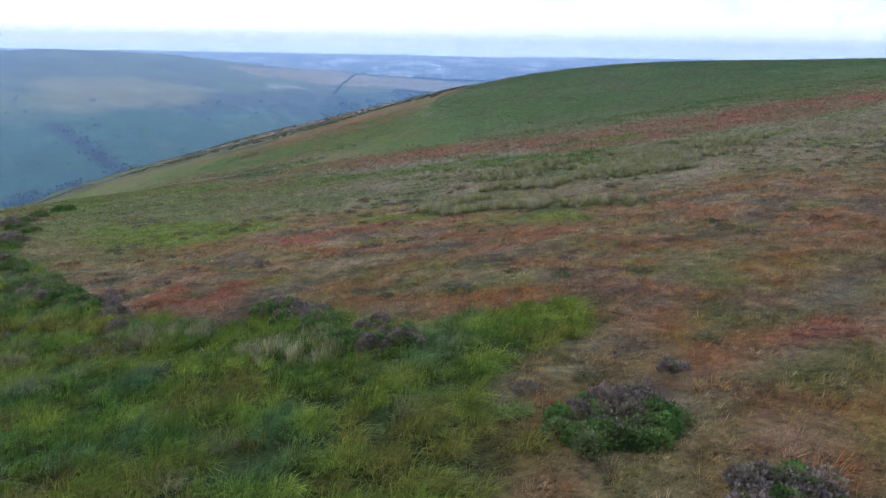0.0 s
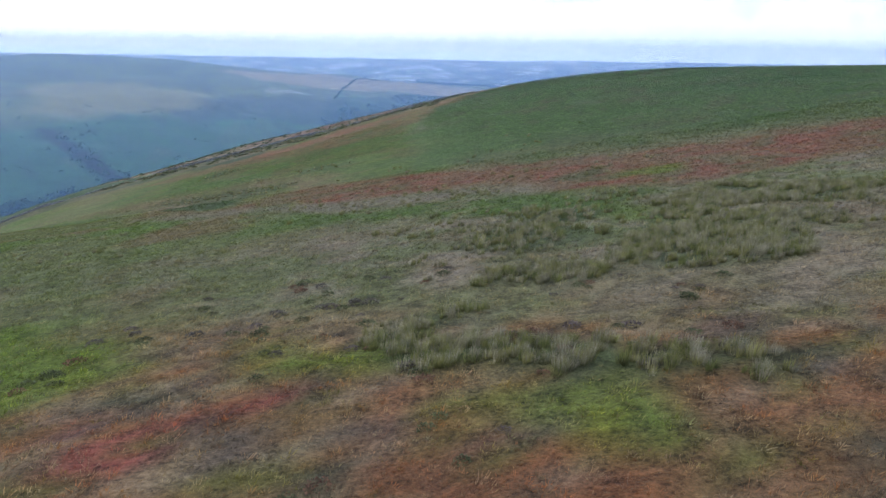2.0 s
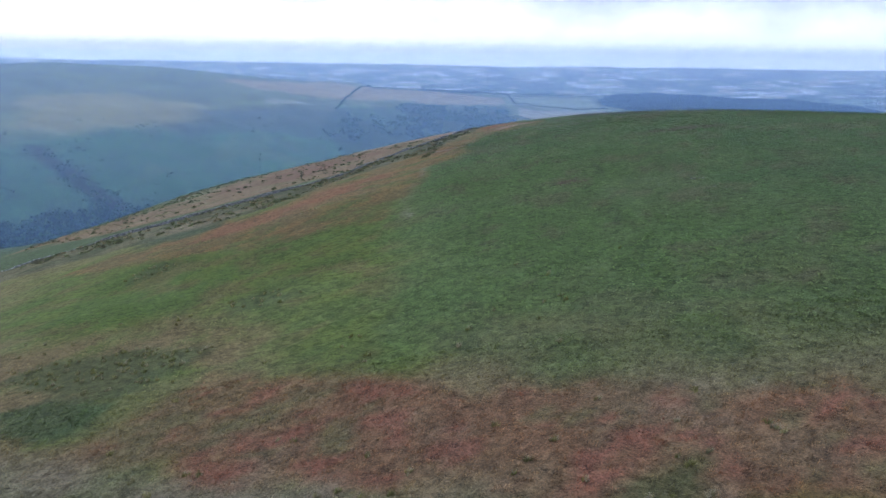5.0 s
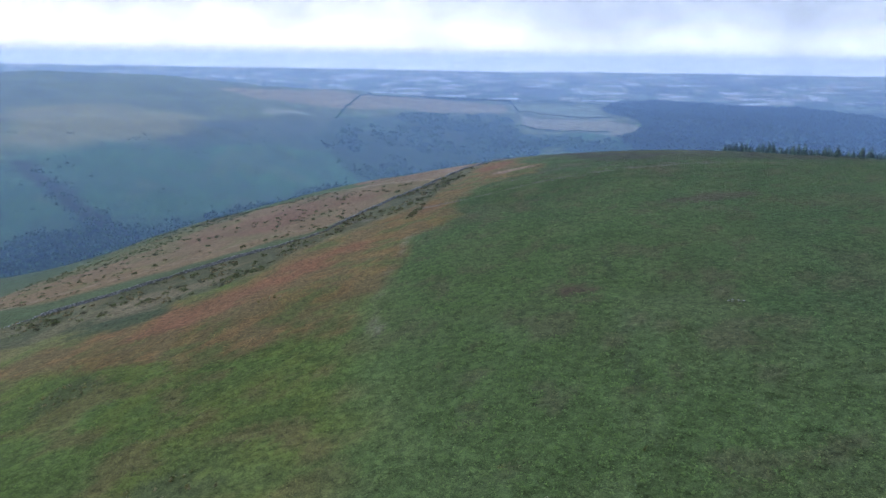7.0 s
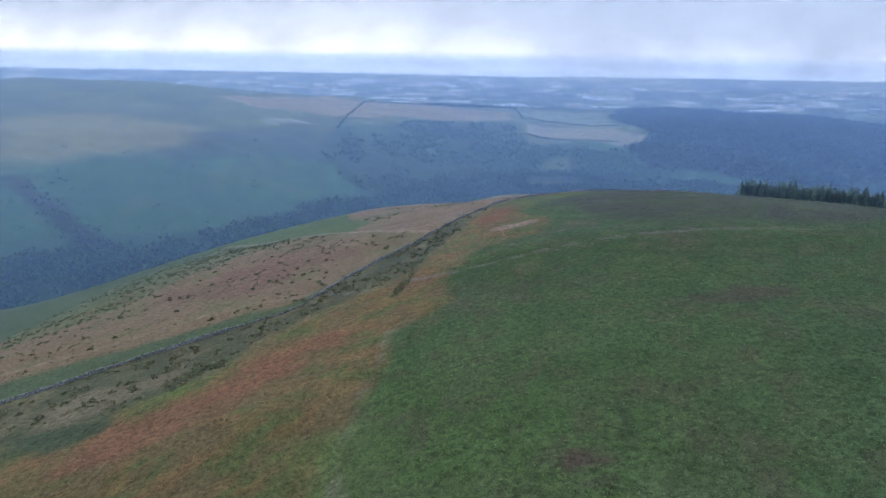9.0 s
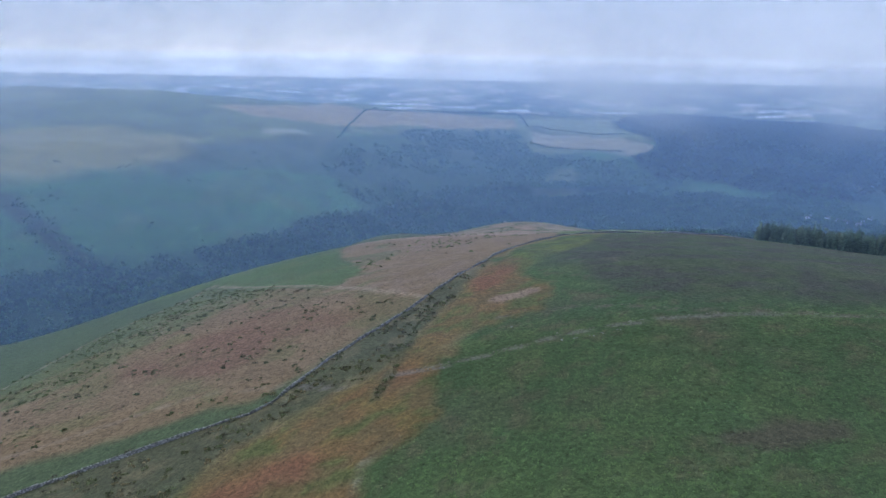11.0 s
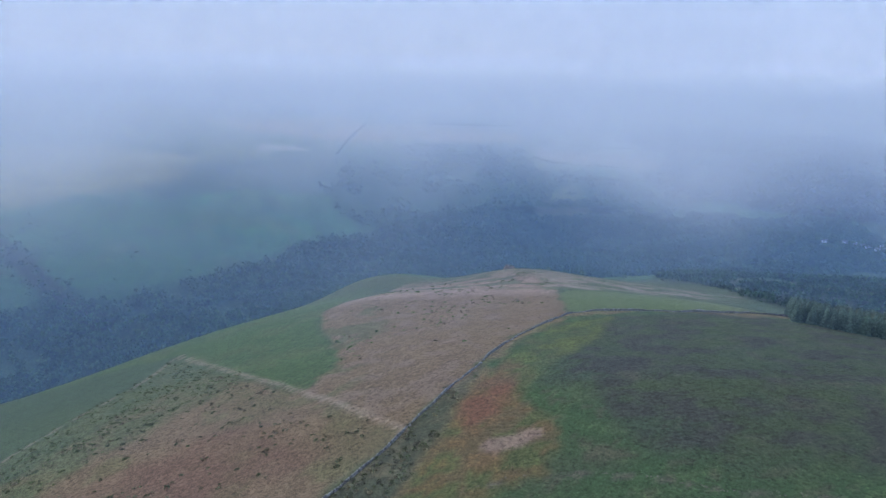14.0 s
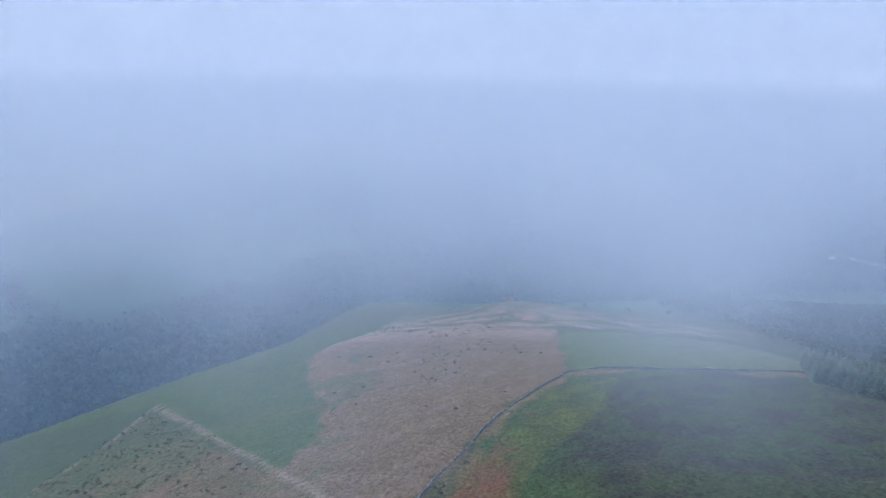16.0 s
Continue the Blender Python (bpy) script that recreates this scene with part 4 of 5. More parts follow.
def bracken():
    """Arching fronds, five to a plant, as folded leaf shapes."""
    x, y = scatter(-210, 300, 236, 470, 1.0)
    x2, y2 = scatter(-210, 470, 470, 700, 0.40)
    x3, y3 = scatter(300, 470, 236, 470, 0.40)
    x, y = np.concatenate([x, x2, x3]), np.concatenate([y, y2, y3])
    x, y = pick(in_sight(x, y, 40, 0), x, y)
    br = inside(x, y, BRACKEN, 6 + 18 * sstep(500, 400, y), 6 + 12 * sstep(540, 610, y) + 12 * sstep(350, 290, y), 24, 4)
    side = sstep(-5, -25, x) * sstep(255, 300, y) * sstep(-160, -120, x) * sstep(470, 440, y - 0.35 * (x + 100)) * sstep(0.36, 0.5, fbm(x, y, 34, 94))
    m = rng.uniform(0, 1, len(x)) < np.maximum(br * sstep(0.18, 0.36, fbm(x, y, 20, 95)), side * 0.8) * sstep(760, 560, y)
    mound = 0.6 * vnoise(x, y, 2.1, 64) + 0.4 * vnoise(x, y, 0.9, 65)
    m &= rng.uniform(0, 1, len(x)) < 0.25 + 0.75 * sstep(0.28, 0.46, mound)
    x, y, mound = pick(m, x, y, mound)
    n, count = len(x), 3
    rep = np.repeat(np.arange(n), count)
    m = n * count
    # shade between mounds and a bluish haze tint, both put into the frond colour
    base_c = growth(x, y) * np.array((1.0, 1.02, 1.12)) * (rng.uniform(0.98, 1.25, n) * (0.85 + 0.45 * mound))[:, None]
    az = rng.uniform(0, 2 * np.pi, m)
    size = np.where(y < 470, 0.72, 1.0)[rep] * rng.uniform(0.5, 0.95, n)[rep] * rng.uniform(0.7, 1.2, m)
    z = (height(x, y) + 0.95 * sstep(0.25, 0.8, mound))[rep]
    d = np.stack([np.cos(az), np.sin(az), 0 * az], 1)
    s = np.stack([-np.sin(az), np.cos(az), 0 * az], 1) * (size * 0.30)[:, None]
    up = np.array((0, 0, 1.0))
    root = np.stack([x[rep], y[rep], z + 0.25 * size], 1)
    mid = root + d * (size * 0.55)[:, None] + up * (size * rng.uniform(0.30, 0.62, m))[:, None]
    tip = root + d * (size * 1.15)[:, None] + up * (size * rng.uniform(0.05, 0.45, m))[:, None]
    verts = np.stack([root, mid - s, mid + s, tip], 1).reshape(-1, 3)
    k = np.arange(m)[:, None] * 4
    faces = np.concatenate([k + (0, 1, 2), k + (1, 3, 2)])
    c = base_c[rep] * rng.uniform(0.85, 1.2, m)[:, None]
    cover = np.repeat(c, 4, 0)
    tagged(new("bracken", array_mesh("bracken", verts, faces, FROND, cover)), "dense green bracken fronds over the hill", "bracken", kind="stuff")


plants()
bracken()


# ---------------------------------------------------------------- bushes
STEM = plain_material("stem", (0.085, 0.060, 0.040), (0.14, 0.11, 0.08), 9.0, 0.9)


def part(name, me, parent, label=""):
    ob = new(name, me)
    ob.parent = parent
    return tagged(ob, label) if label else ob


def leaf_cloud(name, seed, rx, rz, leaves, size, tones, lumps=7, floor=0.05):
    """Small pointed leaves over a lumpy dome, thinner towards its rim."""
    r = np.random.default_rng(seed)
    cx, cy = r.uniform(-0.6, 0.6, lumps) * rx, r.uniform(-0.6, 0.6, lumps) * rx
    cr, ch = r.uniform(0.35, 0.6, lumps) * rx, r.uniform(0.6, 1.0, lumps) * rz
    which = r.integers(0, lumps, leaves)
    az, el = r.uniform(0, 2 * np.pi, leaves), np.arcsin(r.uniform(0.0, 1, leaves))
    rad = r.uniform(0.78, 1.06, leaves)
    p = np.stack([cx[which] + np.cos(az) * np.cos(el) * cr[which] * rad, cy[which] + np.sin(az) * np.cos(el) * cr[which] * rad, floor + np.sin(el) * ch[which] * rad], 1)
    n = np.stack([np.cos(az) * np.cos(el), np.sin(az) * np.cos(el), np.sin(el) + 0.25], 1) + r.normal(0, 0.45, (leaves, 3))
    n /= np.linalg.norm(n, axis=1)[:, None]
    t = np.cross(n, r.normal(0, 1, (leaves, 3)))
    t /= np.linalg.norm(t, axis=1)[:, None]
    ln = (size * r.uniform(0.6, 1.5, leaves))[:, None]
    a, b, c = p + t * ln * 0.4, p - t * ln * 0.4, p + n * ln
    verts = np.stack([a, b, c], 1).reshape(-1, 3)
    tone = np.array(tones)[np.minimum((vnoise(p[:, 0] + 40 + seed, p[:, 1] + 40, 0.55 * rx, seed) * 1.25 * len(tones)).astype(int), len(tones) - 1)]
    cover = np.repeat(tone * r.uniform(0.7, 1.35, leaves)[:, None], 3, 0)
    return array_mesh(name, verts, np.arange(leaves * 3).reshape(-1, 3), FOLIAGE, cover)


def stem_mesh(seed, rx, rz):
    """Short crooked woody stems that fan out from the ground."""
    bm = bmesh.new()
    r = random.Random(seed)
    for _ in range(9):
        az, out = r.uniform(0, 6.28), r.uniform(0.2, 0.6) * rx
        p = [Vector((0.1 * math.cos(az), 0.1 * math.sin(az), -0.1)), Vector((out * 0.6 * math.cos(az), out * 0.6 * math.sin(az), rz * 0.4)),
             Vector((out * math.cos(az + 0.2), out * math.sin(az + 0.2), rz * 0.75))]
        rings = []
        for k, q in enumerate(p):
            w = (0.05, 0.035, 0.012)[k]
            rings.append([bm.verts.new(q + Vector((w * math.cos(a), w * math.sin(a), 0))) for a in (0, 2.1, 4.2)])
        for lo, hi in zip(rings[:-1], rings[1:]):
            for k in range(3):
                bm.faces.new((lo[k], lo[(k + 1) % 3], hi[(k + 1) % 3], hi[k]))
    me = bpy.data.meshes.new("stems")
    bm.to_mesh(me)
    bm.free()
    me.materials.append(STEM)
    return me


GORSE = [(0.058, 0.115, 0.030), (0.072, 0.135, 0.034), (0.090, 0.140, 0.040), (0.115, 0.140, 0.055)]
HEATHER = [(0.135, 0.110, 0.085), (0.155, 0.118, 0.112), (0.118, 0.112, 0.062), (0.180, 0.145, 0.125)]
MIXED = [(0.068, 0.125, 0.034), (0.090, 0.140, 0.042), (0.135, 0.112, 0.082), (0.165, 0.128, 0.115)]


def shrub(kind, seed, x, y, rx, rz, tones, label, group):
    root = tagged(new(kind), label, "bush", group)
    root.location = (x, y, float(height(np.array([x]), np.array([y]))[0]) - 0.05)
    root.rotation_euler = (0, 0, seed * 1.3)
    part("stems", stem_mesh(seed, rx, rz), root, "thin brown woody stems")
    part("foliage", leaf_cloud("foliage", seed, rx, rz, int(3000 * min(rx, 2.2) ** 1.4), 0.12, tones), root)
    if tones is not GORSE:
        part("bloom", leaf_cloud("bloom", seed + 77, rx * 0.95, rz * 1.06, int(230 * rx), 0.11, HEATHER[1:], 5, 0.15), root, "faded purple heather bloom")["kind"] = "stuff"
    return root


for k, (x, y, rx, rz, kind) in enumerate([
        (-44, 66, 2.4, 1.3, "g"), (-42.1, 63, 2.2, 1.4, "m"), (-39.5, 61.5, 2.2, 1.4, "g"), (-37.8, 58.8, 1.9, 1.3, "m"), (-35.6, 57.2, 1.8, 1.2, "g"), (-33.4, 55.6, 1.8, 1.2, "g"), (-30, 54.5, 1.6, 1.1, "m"), (-27.4, 50.6, 1.5, 0.9, "h"), (-30.5, 51.8, 1.6, 1.0, "g"), (-24.6, 46.4, 1.3, 0.8, "h"),
        (-13.3, 46.2, 1.3, 1.0, "g"), (-12.0, 45.6, 1.5, 1.2, "m"), (-10.6, 44.4, 1.5, 1.2, "m"), (-9.4, 43.0, 1.5, 1.1, "h"), (-8.2, 41.8, 1.5, 1.1, "m"), (-7.0, 40.6, 1.3, 1.0, "g"), (-8.6, 39.6, 1.3, 0.9, "g"), (-7.2, 38.0, 1.3, 0.9, "g"), (-5.6, 36.0, 1.4, 1.0, "g"), (-4.2, 38.6, 1.2, 0.9, "m"),
        (-3.6, 34.3, 1.6, 1.4, "m"), (-2.3, 34.3, 1.5, 1.4, "m"), (-4.6, 35.2, 1.2, 1.0, "g"),
        (5.2, 22.4, 1.3, 0.9, "g"), (6.2, 23.6, 1.3, 1.0, "m"), (7.0, 24.2, 1.3, 1.1, "h"), (6.9, 22.4, 1.4, 1.0, "m"), (8.0, 23.4, 1.3, 1.1, "m"), (8.8, 22.4, 1.2, 0.9, "g"), (7.6, 21.6, 1.3, 0.8, "g"), (6.2, 21.2, 1.2, 0.7, "g"), (8.4, 24.4, 1.0, 0.9, "h"),
        (10.4, 17.9, 0.9, 0.6, "h"), (11.4, 18.0, 0.9, 0.7, "g"), (12.1, 17.6, 0.8, 0.6, "m"), (11.0, 17.0, 0.9, 0.6, "m"), (9.6, 16.9, 0.7, 0.5, "h"),
        (11.0, 28.2, 0.8, 0.5, "h"), (-95, 150, 3.0, 1.6, "g"), (-88, 130, 3.0, 1.6, "m"), (-78, 118, 2.6, 1.4, "g"), (-99, 166, 3.0, 1.6, "g"), (-70, 102, 2.6, 1.4, "h"), (-65, 94, 2.4, 1.3, "g"), (-60, 84, 2.4, 1.3, "m"), (-84, 124, 2.4, 1.3, "g"), (-92, 140, 2.6, 1.4, "h"), (-55, 78, 2.2, 1.2, "g")]):
    if kind == "g":
        shrub("gorse_bush", 100 + k, x, y, rx, rz, GORSE, "dark green dense gorse bush on the moor", "bushes on the moor")
    elif kind == "h":
        shrub("heather_bush", 100 + k, x, y, rx, rz, HEATHER, "purple-brown fading heather bush on the moor", "bushes on the moor")
    else:
        shrub("heather_bush", 100 + k, x, y, rx, rz, MIXED, "green bush with patches of purple heather", "bushes on the moor")


def clumps(name, x, y, size, tall, tones, label, leaves=16, category="bush", leaf=0.35):
    """Many small bushes as tight sprays of leaves, in one mesh."""
    n = len(x)
    rep = np.repeat(np.arange(n), leaves)
    m = n * leaves
    z = height(x, y)
    az, el = rng.uniform(0, 2 * np.pi, m), np.arcsin(rng.uniform(0, 1, m))
    rad = rng.uniform(0.6, 1.05, m)
    s, h = size[rep], (size * tall)[rep]
    p = np.stack([x[rep] + np.cos(az) * np.cos(el) * s * rad, y[rep] + np.sin(az) * np.cos(el) * s * rad, z[rep] + np.sin(el) * h * rad], 1)
    nrm = np.stack([np.cos(az) * np.cos(el), np.sin(az) * np.cos(el), np.sin(el) + 0.3], 1) + rng.normal(0, 0.4, (m, 3))
    nrm /= np.linalg.norm(nrm, axis=1)[:, None]
    t = np.cross(nrm, rng.normal(0, 1, (m, 3)))
    t /= np.linalg.norm(t, axis=1)[:, None]
    ln = (s * leaf * rng.uniform(0.7, 1.5, m))[:, None]
    verts = np.stack([p + t * ln, p - t * ln, p + nrm * ln * 1.4], 1).reshape(-1, 3)
    tone = np.array(tones)[rng.integers(0, len(tones), n)][rep] * rng.uniform(0.7, 1.3, m)[:, None]
    return tagged(new(name, array_mesh(name, verts, np.arange(m * 3).reshape(-1, 3), FOLIAGE, np.repeat(tone, 3, 0))), label, category, kind="stuff")


# small heather cushions on the rusty ground
x, y = scatter(-60, 90, 24, 128, 0.07)
m = in_sight(x, y) & (fbm(x, y, 12, 96) > 0.59 - 0.06 * sstep(2, 12, x)) & (inside(x, y, FLUSH, 2, 2.5, 7, 3) < 0.3)
x, y = pick(m, x, y)
clumps("heather", x, y, rng.uniform(0.4, 1.05, len(x)), 0.40, [(0.105, 0.090, 0.075), (0.118, 0.092, 0.086), (0.085, 0.092, 0.045), (0.095, 0.105, 0.052), (0.15, 0.085, 0.055)], "low cushions of fading heather", 150, "heather", 0.09)
# scrub on the slope beyond the wall
x, y = scatter(-330, -20, 540, 950, 0.012)
m = (inside(x, y, TAN_SLOPE, 6, 10, 24, 12) > 0.5) & (rng.uniform(0, 1, len(x)) < 0.12 + sstep(0.50, 0.62, fbm(x, y, 45, 97)) + sstep(-150, -230, x - 0.6 * (y - 700)) * 0.5)
x, y = pick(m, x, y)
clumps("scrub", x, y, rng.uniform(0.4, 1.0, len(x)) * rng.uniform(0.8, 2.0, len(x)), 0.4, [(0.095, 0.115, 0.060), (0.110, 0.125, 0.065), (0.085, 0.105, 0.055), (0.16, 0.14, 0.085)], "scattered dark gorse scrub on the tan slope", 22)
x, y = scatter(-420, -80, 600, 1000, 0.06)
m = (inside(x, y, GORSE_BAND, 6, 9, 20, 76) > 0.5) & (rng.uniform(0, 1, len(x)) < 0.15 + 0.85 * sstep(0.46, 0.58, fbm(x, y, 15, 117)))
m |= (seg_dist(x, y, BROW_PATH)[0] < 5) & (rng.uniform(0, 1, len(x)) < 0.3)
x, y = pick(m, x, y)
clumps("scrub", x, y, rng.uniform(0.4, 1.0, len(x)) * rng.uniform(0.7, 1.6, len(x)), 0.35, [(0.095, 0.130, 0.055), (0.115, 0.140, 0.065), (0.14, 0.15, 0.075)], "band of low gorse along the brow", 22)
# heath beside the wall
x, y = scatter(-260, 60, 500, 790, 0.05)
m = (inside(x, y, WALL_STRIP, 3, 6, 16, 11) > 0.6) & (fbm(x, y, 14, 98) > 0.44)
x, y = pick(m, x, y)
clumps("heath", x, y, rng.uniform(0.6, 1.7, len(x)), 0.5, [(0.105, 0.125, 0.062), (0.13, 0.140, 0.072), (0.105, 0.108, 0.072), (0.19, 0.165, 0.095)], "dark heath and rush beside the wall", 18)
x, y = scatter(-20, 16, 575, 705, 0.25)
m = (seg_dist(x, y, HEDGE_LINE)[0] < 2.2) & (fbm(x, y, 9, 119) > 0.40)
x, y = pick(m, x, y)
clumps("bank_scrub", x, y, rng.uniform(0.4, 1.2, len(x)), 0.6, [(0.110, 0.130, 0.065), (0.130, 0.140, 0.075), (0.170, 0.150, 0.095)], "scrub and rushes on an old bank", 20)
x, y = scatter(-90, 140, 850, 1250, 0.008)
m = (inside(x, y, TAN_TOP, 4, 7, 18, 14) > 0.5) & (fbm(x, y, 40, 99) > 0.52)
x, y = pick(m, x, y)
clumps("scrub", x, y, rng.uniform(0.6, 1.6, len(x)), 0.5, GORSE + [(0.09, 0.08, 0.045)], "sparse low scrub on the tan hilltop", 18)


# ---------------------------------------------------------------- woods, hedges and trees
def far_wood(name, ring, box, per_m2, size, label, tones, seed, gap=0.0):
    x, y = scatter(*box, per_m2)
    m = inside(x, y, ring, 8, 12, 60, seed) > 0.5
    if gap:
        m &= fbm(x, y, 90, seed + 200) > gap
    x, y = pick(m, x, y)
    clumps(name, x, y, size * rng.uniform(0.65, 1.25, len(x)), 1.5, tones, label, 15, "wood", 0.35)


def floor_wood():
    x, y = scatter(-1500, 1300, 300, 2700, 0.0125)
    m = (valley_wood(x, y) > 0.5) & (fbm(x, y, 70, 66) > 0.30)
    x, y = pick(m, x, y)
    clumps("valley_wood", x, y, 6.5 * rng.uniform(0.6, 1.25, len(x)), 1.4, OAK_WOOD, "oak woodland that fills the valley floor", 14, "wood", 0.36)


DARK_WOOD = [(0.030, 0.045, 0.024), (0.036, 0.052, 0.026), (0.028, 0.040, 0.024), (0.044, 0.056, 0.030)]
OAK_WOOD = [(0.052, 0.104, 0.038), (0.048, 0.094, 0.036), (0.062, 0.104, 0.040), (0.044, 0.084, 0.034)]
far_wood("forest", F_FOREST, (600, 2450, 2500, 3950), 0.0050, 8.8, "dark conifer forest on the far spur", DARK_WOOD, 37)
floor_wood()
far_wood("valley_wood", F_WOODS, (-1150, 720, 850, 2720), 0.0115, 6.5, "oak woodland along the valley floor", OAK_WOOD, 36, 0.30)
far_wood("gully_wood", [(-985, 1690), (-930, 1690), (-830, 1625), (-690, 1560), (-640, 1480), (-720, 1470), (-800, 1535), (-880, 1575)], (-1000, -620, 1450, 1700), 0.006, 4.6, "trees in the gully of the far hillside", OAK_WOOD, 40, 0.40)
far_wood("ridge_wood", [(-190, 3560), (0, 3660), (250, 3760), (280, 3720), (60, 3610), (-150, 3520)], (-200, 290, 3500, 3780), 0.010, 6.0, "dark wood along the far ridge", DARK_WOOD, 41)
far_wood("hanging_wood", HANGING, (-470, 820, 2240, 3350), 0.009, 5.0, "patchy woodland under the far ridge", OAK_WOOD, 42, 0.44)
far_wood("slope_wood", [(420, 1270), (520, 1190), (900, 1080), (1050, 1500), (640, 1750), (380, 1560), (340, 1440)], (330, 1060, 1070, 1760), 0.016, 5.5, "dark plantation on the slope behind the field", OAK_WOOD + [(0.050, 0.075, 0.042)], 46, 0.30)
far_wood("plain_trees", [(-2400, 4000), (2500, 3500), (3300, 4900), (-3300, 4900)], (-3000, 3200, 3650, 4900), 0.0011, 6.0, "trees and copses between the fields of the plain", DARK_WOOD, 43, 0.56)
far_wood("hill_scrub", [(-1400, 1300), (-700, 1500), (-150, 2350), (-450, 2600), (-900, 2000), (-1500, 1700)], (-1500, -140, 1300, 2620), 0.0005, 3.6, "scattered scrub on the far hillside", OAK_WOOD, 44, 0.46)


def plain_hedges():
    """Hedgerows round the fields of the plain."""
    x, y = scatter(-2600, 2900, 3650, 4900, 0.010)
    m = (height_plain(x, y) > 0.5) & (plots(x, y)[2] < 4) & (np.abs(x) < 0.72 * y)
    x, y = pick(m, x, y)
    clumps("field_hedges", x, y, 4.0 * rng.uniform(0.5, 1.3, len(x)), 1.0, DARK_WOOD, "hedgerows between the fields of the plain", 8, "hedge", 0.5)


plain_hedges()


def hedge(label, line, size=3.2, tones=DARK_WOOD):
    xs, ys = [], []
    for (x0, y0), (x1, y1) in zip(line[:-1], line[1:]):
        n = max(2, int(math.hypot(x1 - x0, y1 - y0) / (size * 1.1)))
        u = (np.arange(n) + rng.uniform(0, 0.7, n)) / n
        xs.append(x0 + u * (x1 - x0) + rng.normal(0, size * 0.2, n))
        ys.append(y0 + u * (y1 - y0) + rng.normal(0, size * 0.2, n))
    x, y = np.concatenate(xs), np.concatenate(ys)
    return clumps("hedge", x, y, size * rng.uniform(0.6, 1.3, len(x)), 1.1, tones, label, 14, "hedge", 0.40)


hedge("dark hedge along the far ridge", [(-437, 3285), (-330, 3380), (-190, 3500), (60, 3600), (272, 3740)], 3.0)
hedge("hedge that climbs the far tan field", [(-445, 2670), (-445, 2900), (-437, 3285)], 3.4, OAK_WOOD)
hedge("hedge between two far fields", [(272, 3740), (300, 3440), (500, 3330), (705, 3215)], 4.0)
hedge("hedge at the end of a far field", [(272, 3740), (520, 3750), (770, 3740)], 4.0)
hedge("hedge below a far field", [(281, 3092), (430, 2980), (622, 2859)], 4.0, OAK_WOOD)


def broad_tree(seed, tall):
    """A tapered trunk with limbs, and a wind-shaped crown of leaf clumps."""
    r = random.Random(seed)
    bm = bmesh.new()

    def limb(a, b, w0, w1):
        lo = [bm.verts.new(a + Vector((w0 * math.cos(k * 1.257), w0 * math.sin(k * 1.257), 0))) for k in range(5)]
        hi = [bm.verts.new(b + Vector((w1 * math.cos(k * 1.257), w1 * math.sin(k * 1.257), 0))) for k in range(5)]
        for k in range(5):
            bm.faces.new((lo[k], lo[(k + 1) % 5], hi[(k + 1) % 5], hi[k]))

    fork = Vector((0.06 * tall, 0, tall * 0.4))
    limb(Vector((0, 0, -0.4)), fork, tall * 0.04, tall * 0.025)
    for k in range(5):
        az = k * 1.257 + r.uniform(-0.4, 0.4)
        limb(fork, fork + Vector((math.cos(az) * tall * 0.25, math.sin(az) * tall * 0.25, tall * r.uniform(0.2, 0.4))), tall * 0.02, tall * 0.006)
    trunk = bpy.data.meshes.new("trunk")
    bm.to_mesh(trunk)
    bm.free()
    trunk.materials.append(STEM)
    crown = leaf_cloud("crown", seed, tall * 0.42, tall * 0.5, 420, tall * 0.10, [(0.040, 0.055, 0.026), (0.055, 0.065, 0.032), (0.033, 0.046, 0.022)], 8, tall * 0.42)
    return trunk, crown


for k, (x, y, tall) in enumerate([(-895, 3215, 12), (-874, 3225, 14), (-866, 3230, 12), (-833, 3235, 13), (-660, 3260, 11), (-405, 3300, 16), (-395, 3306, 12)]):
    root = tagged(new("hill_tree"), "wind-bent lone tree on the far ridge", "tree", "trees on the far ridge")
    root.location = (x, y, float(height(np.array([x]), np.array([y]))[0]))
    trunk, crown = broad_tree(300 + k, tall)
    part("trunk", trunk, root)
    part("crown", crown, root)

BARK = plain_material("bark", (0.07, 0.05, 0.04), (0.12, 0.09, 0.07), 3.0, 0.9)


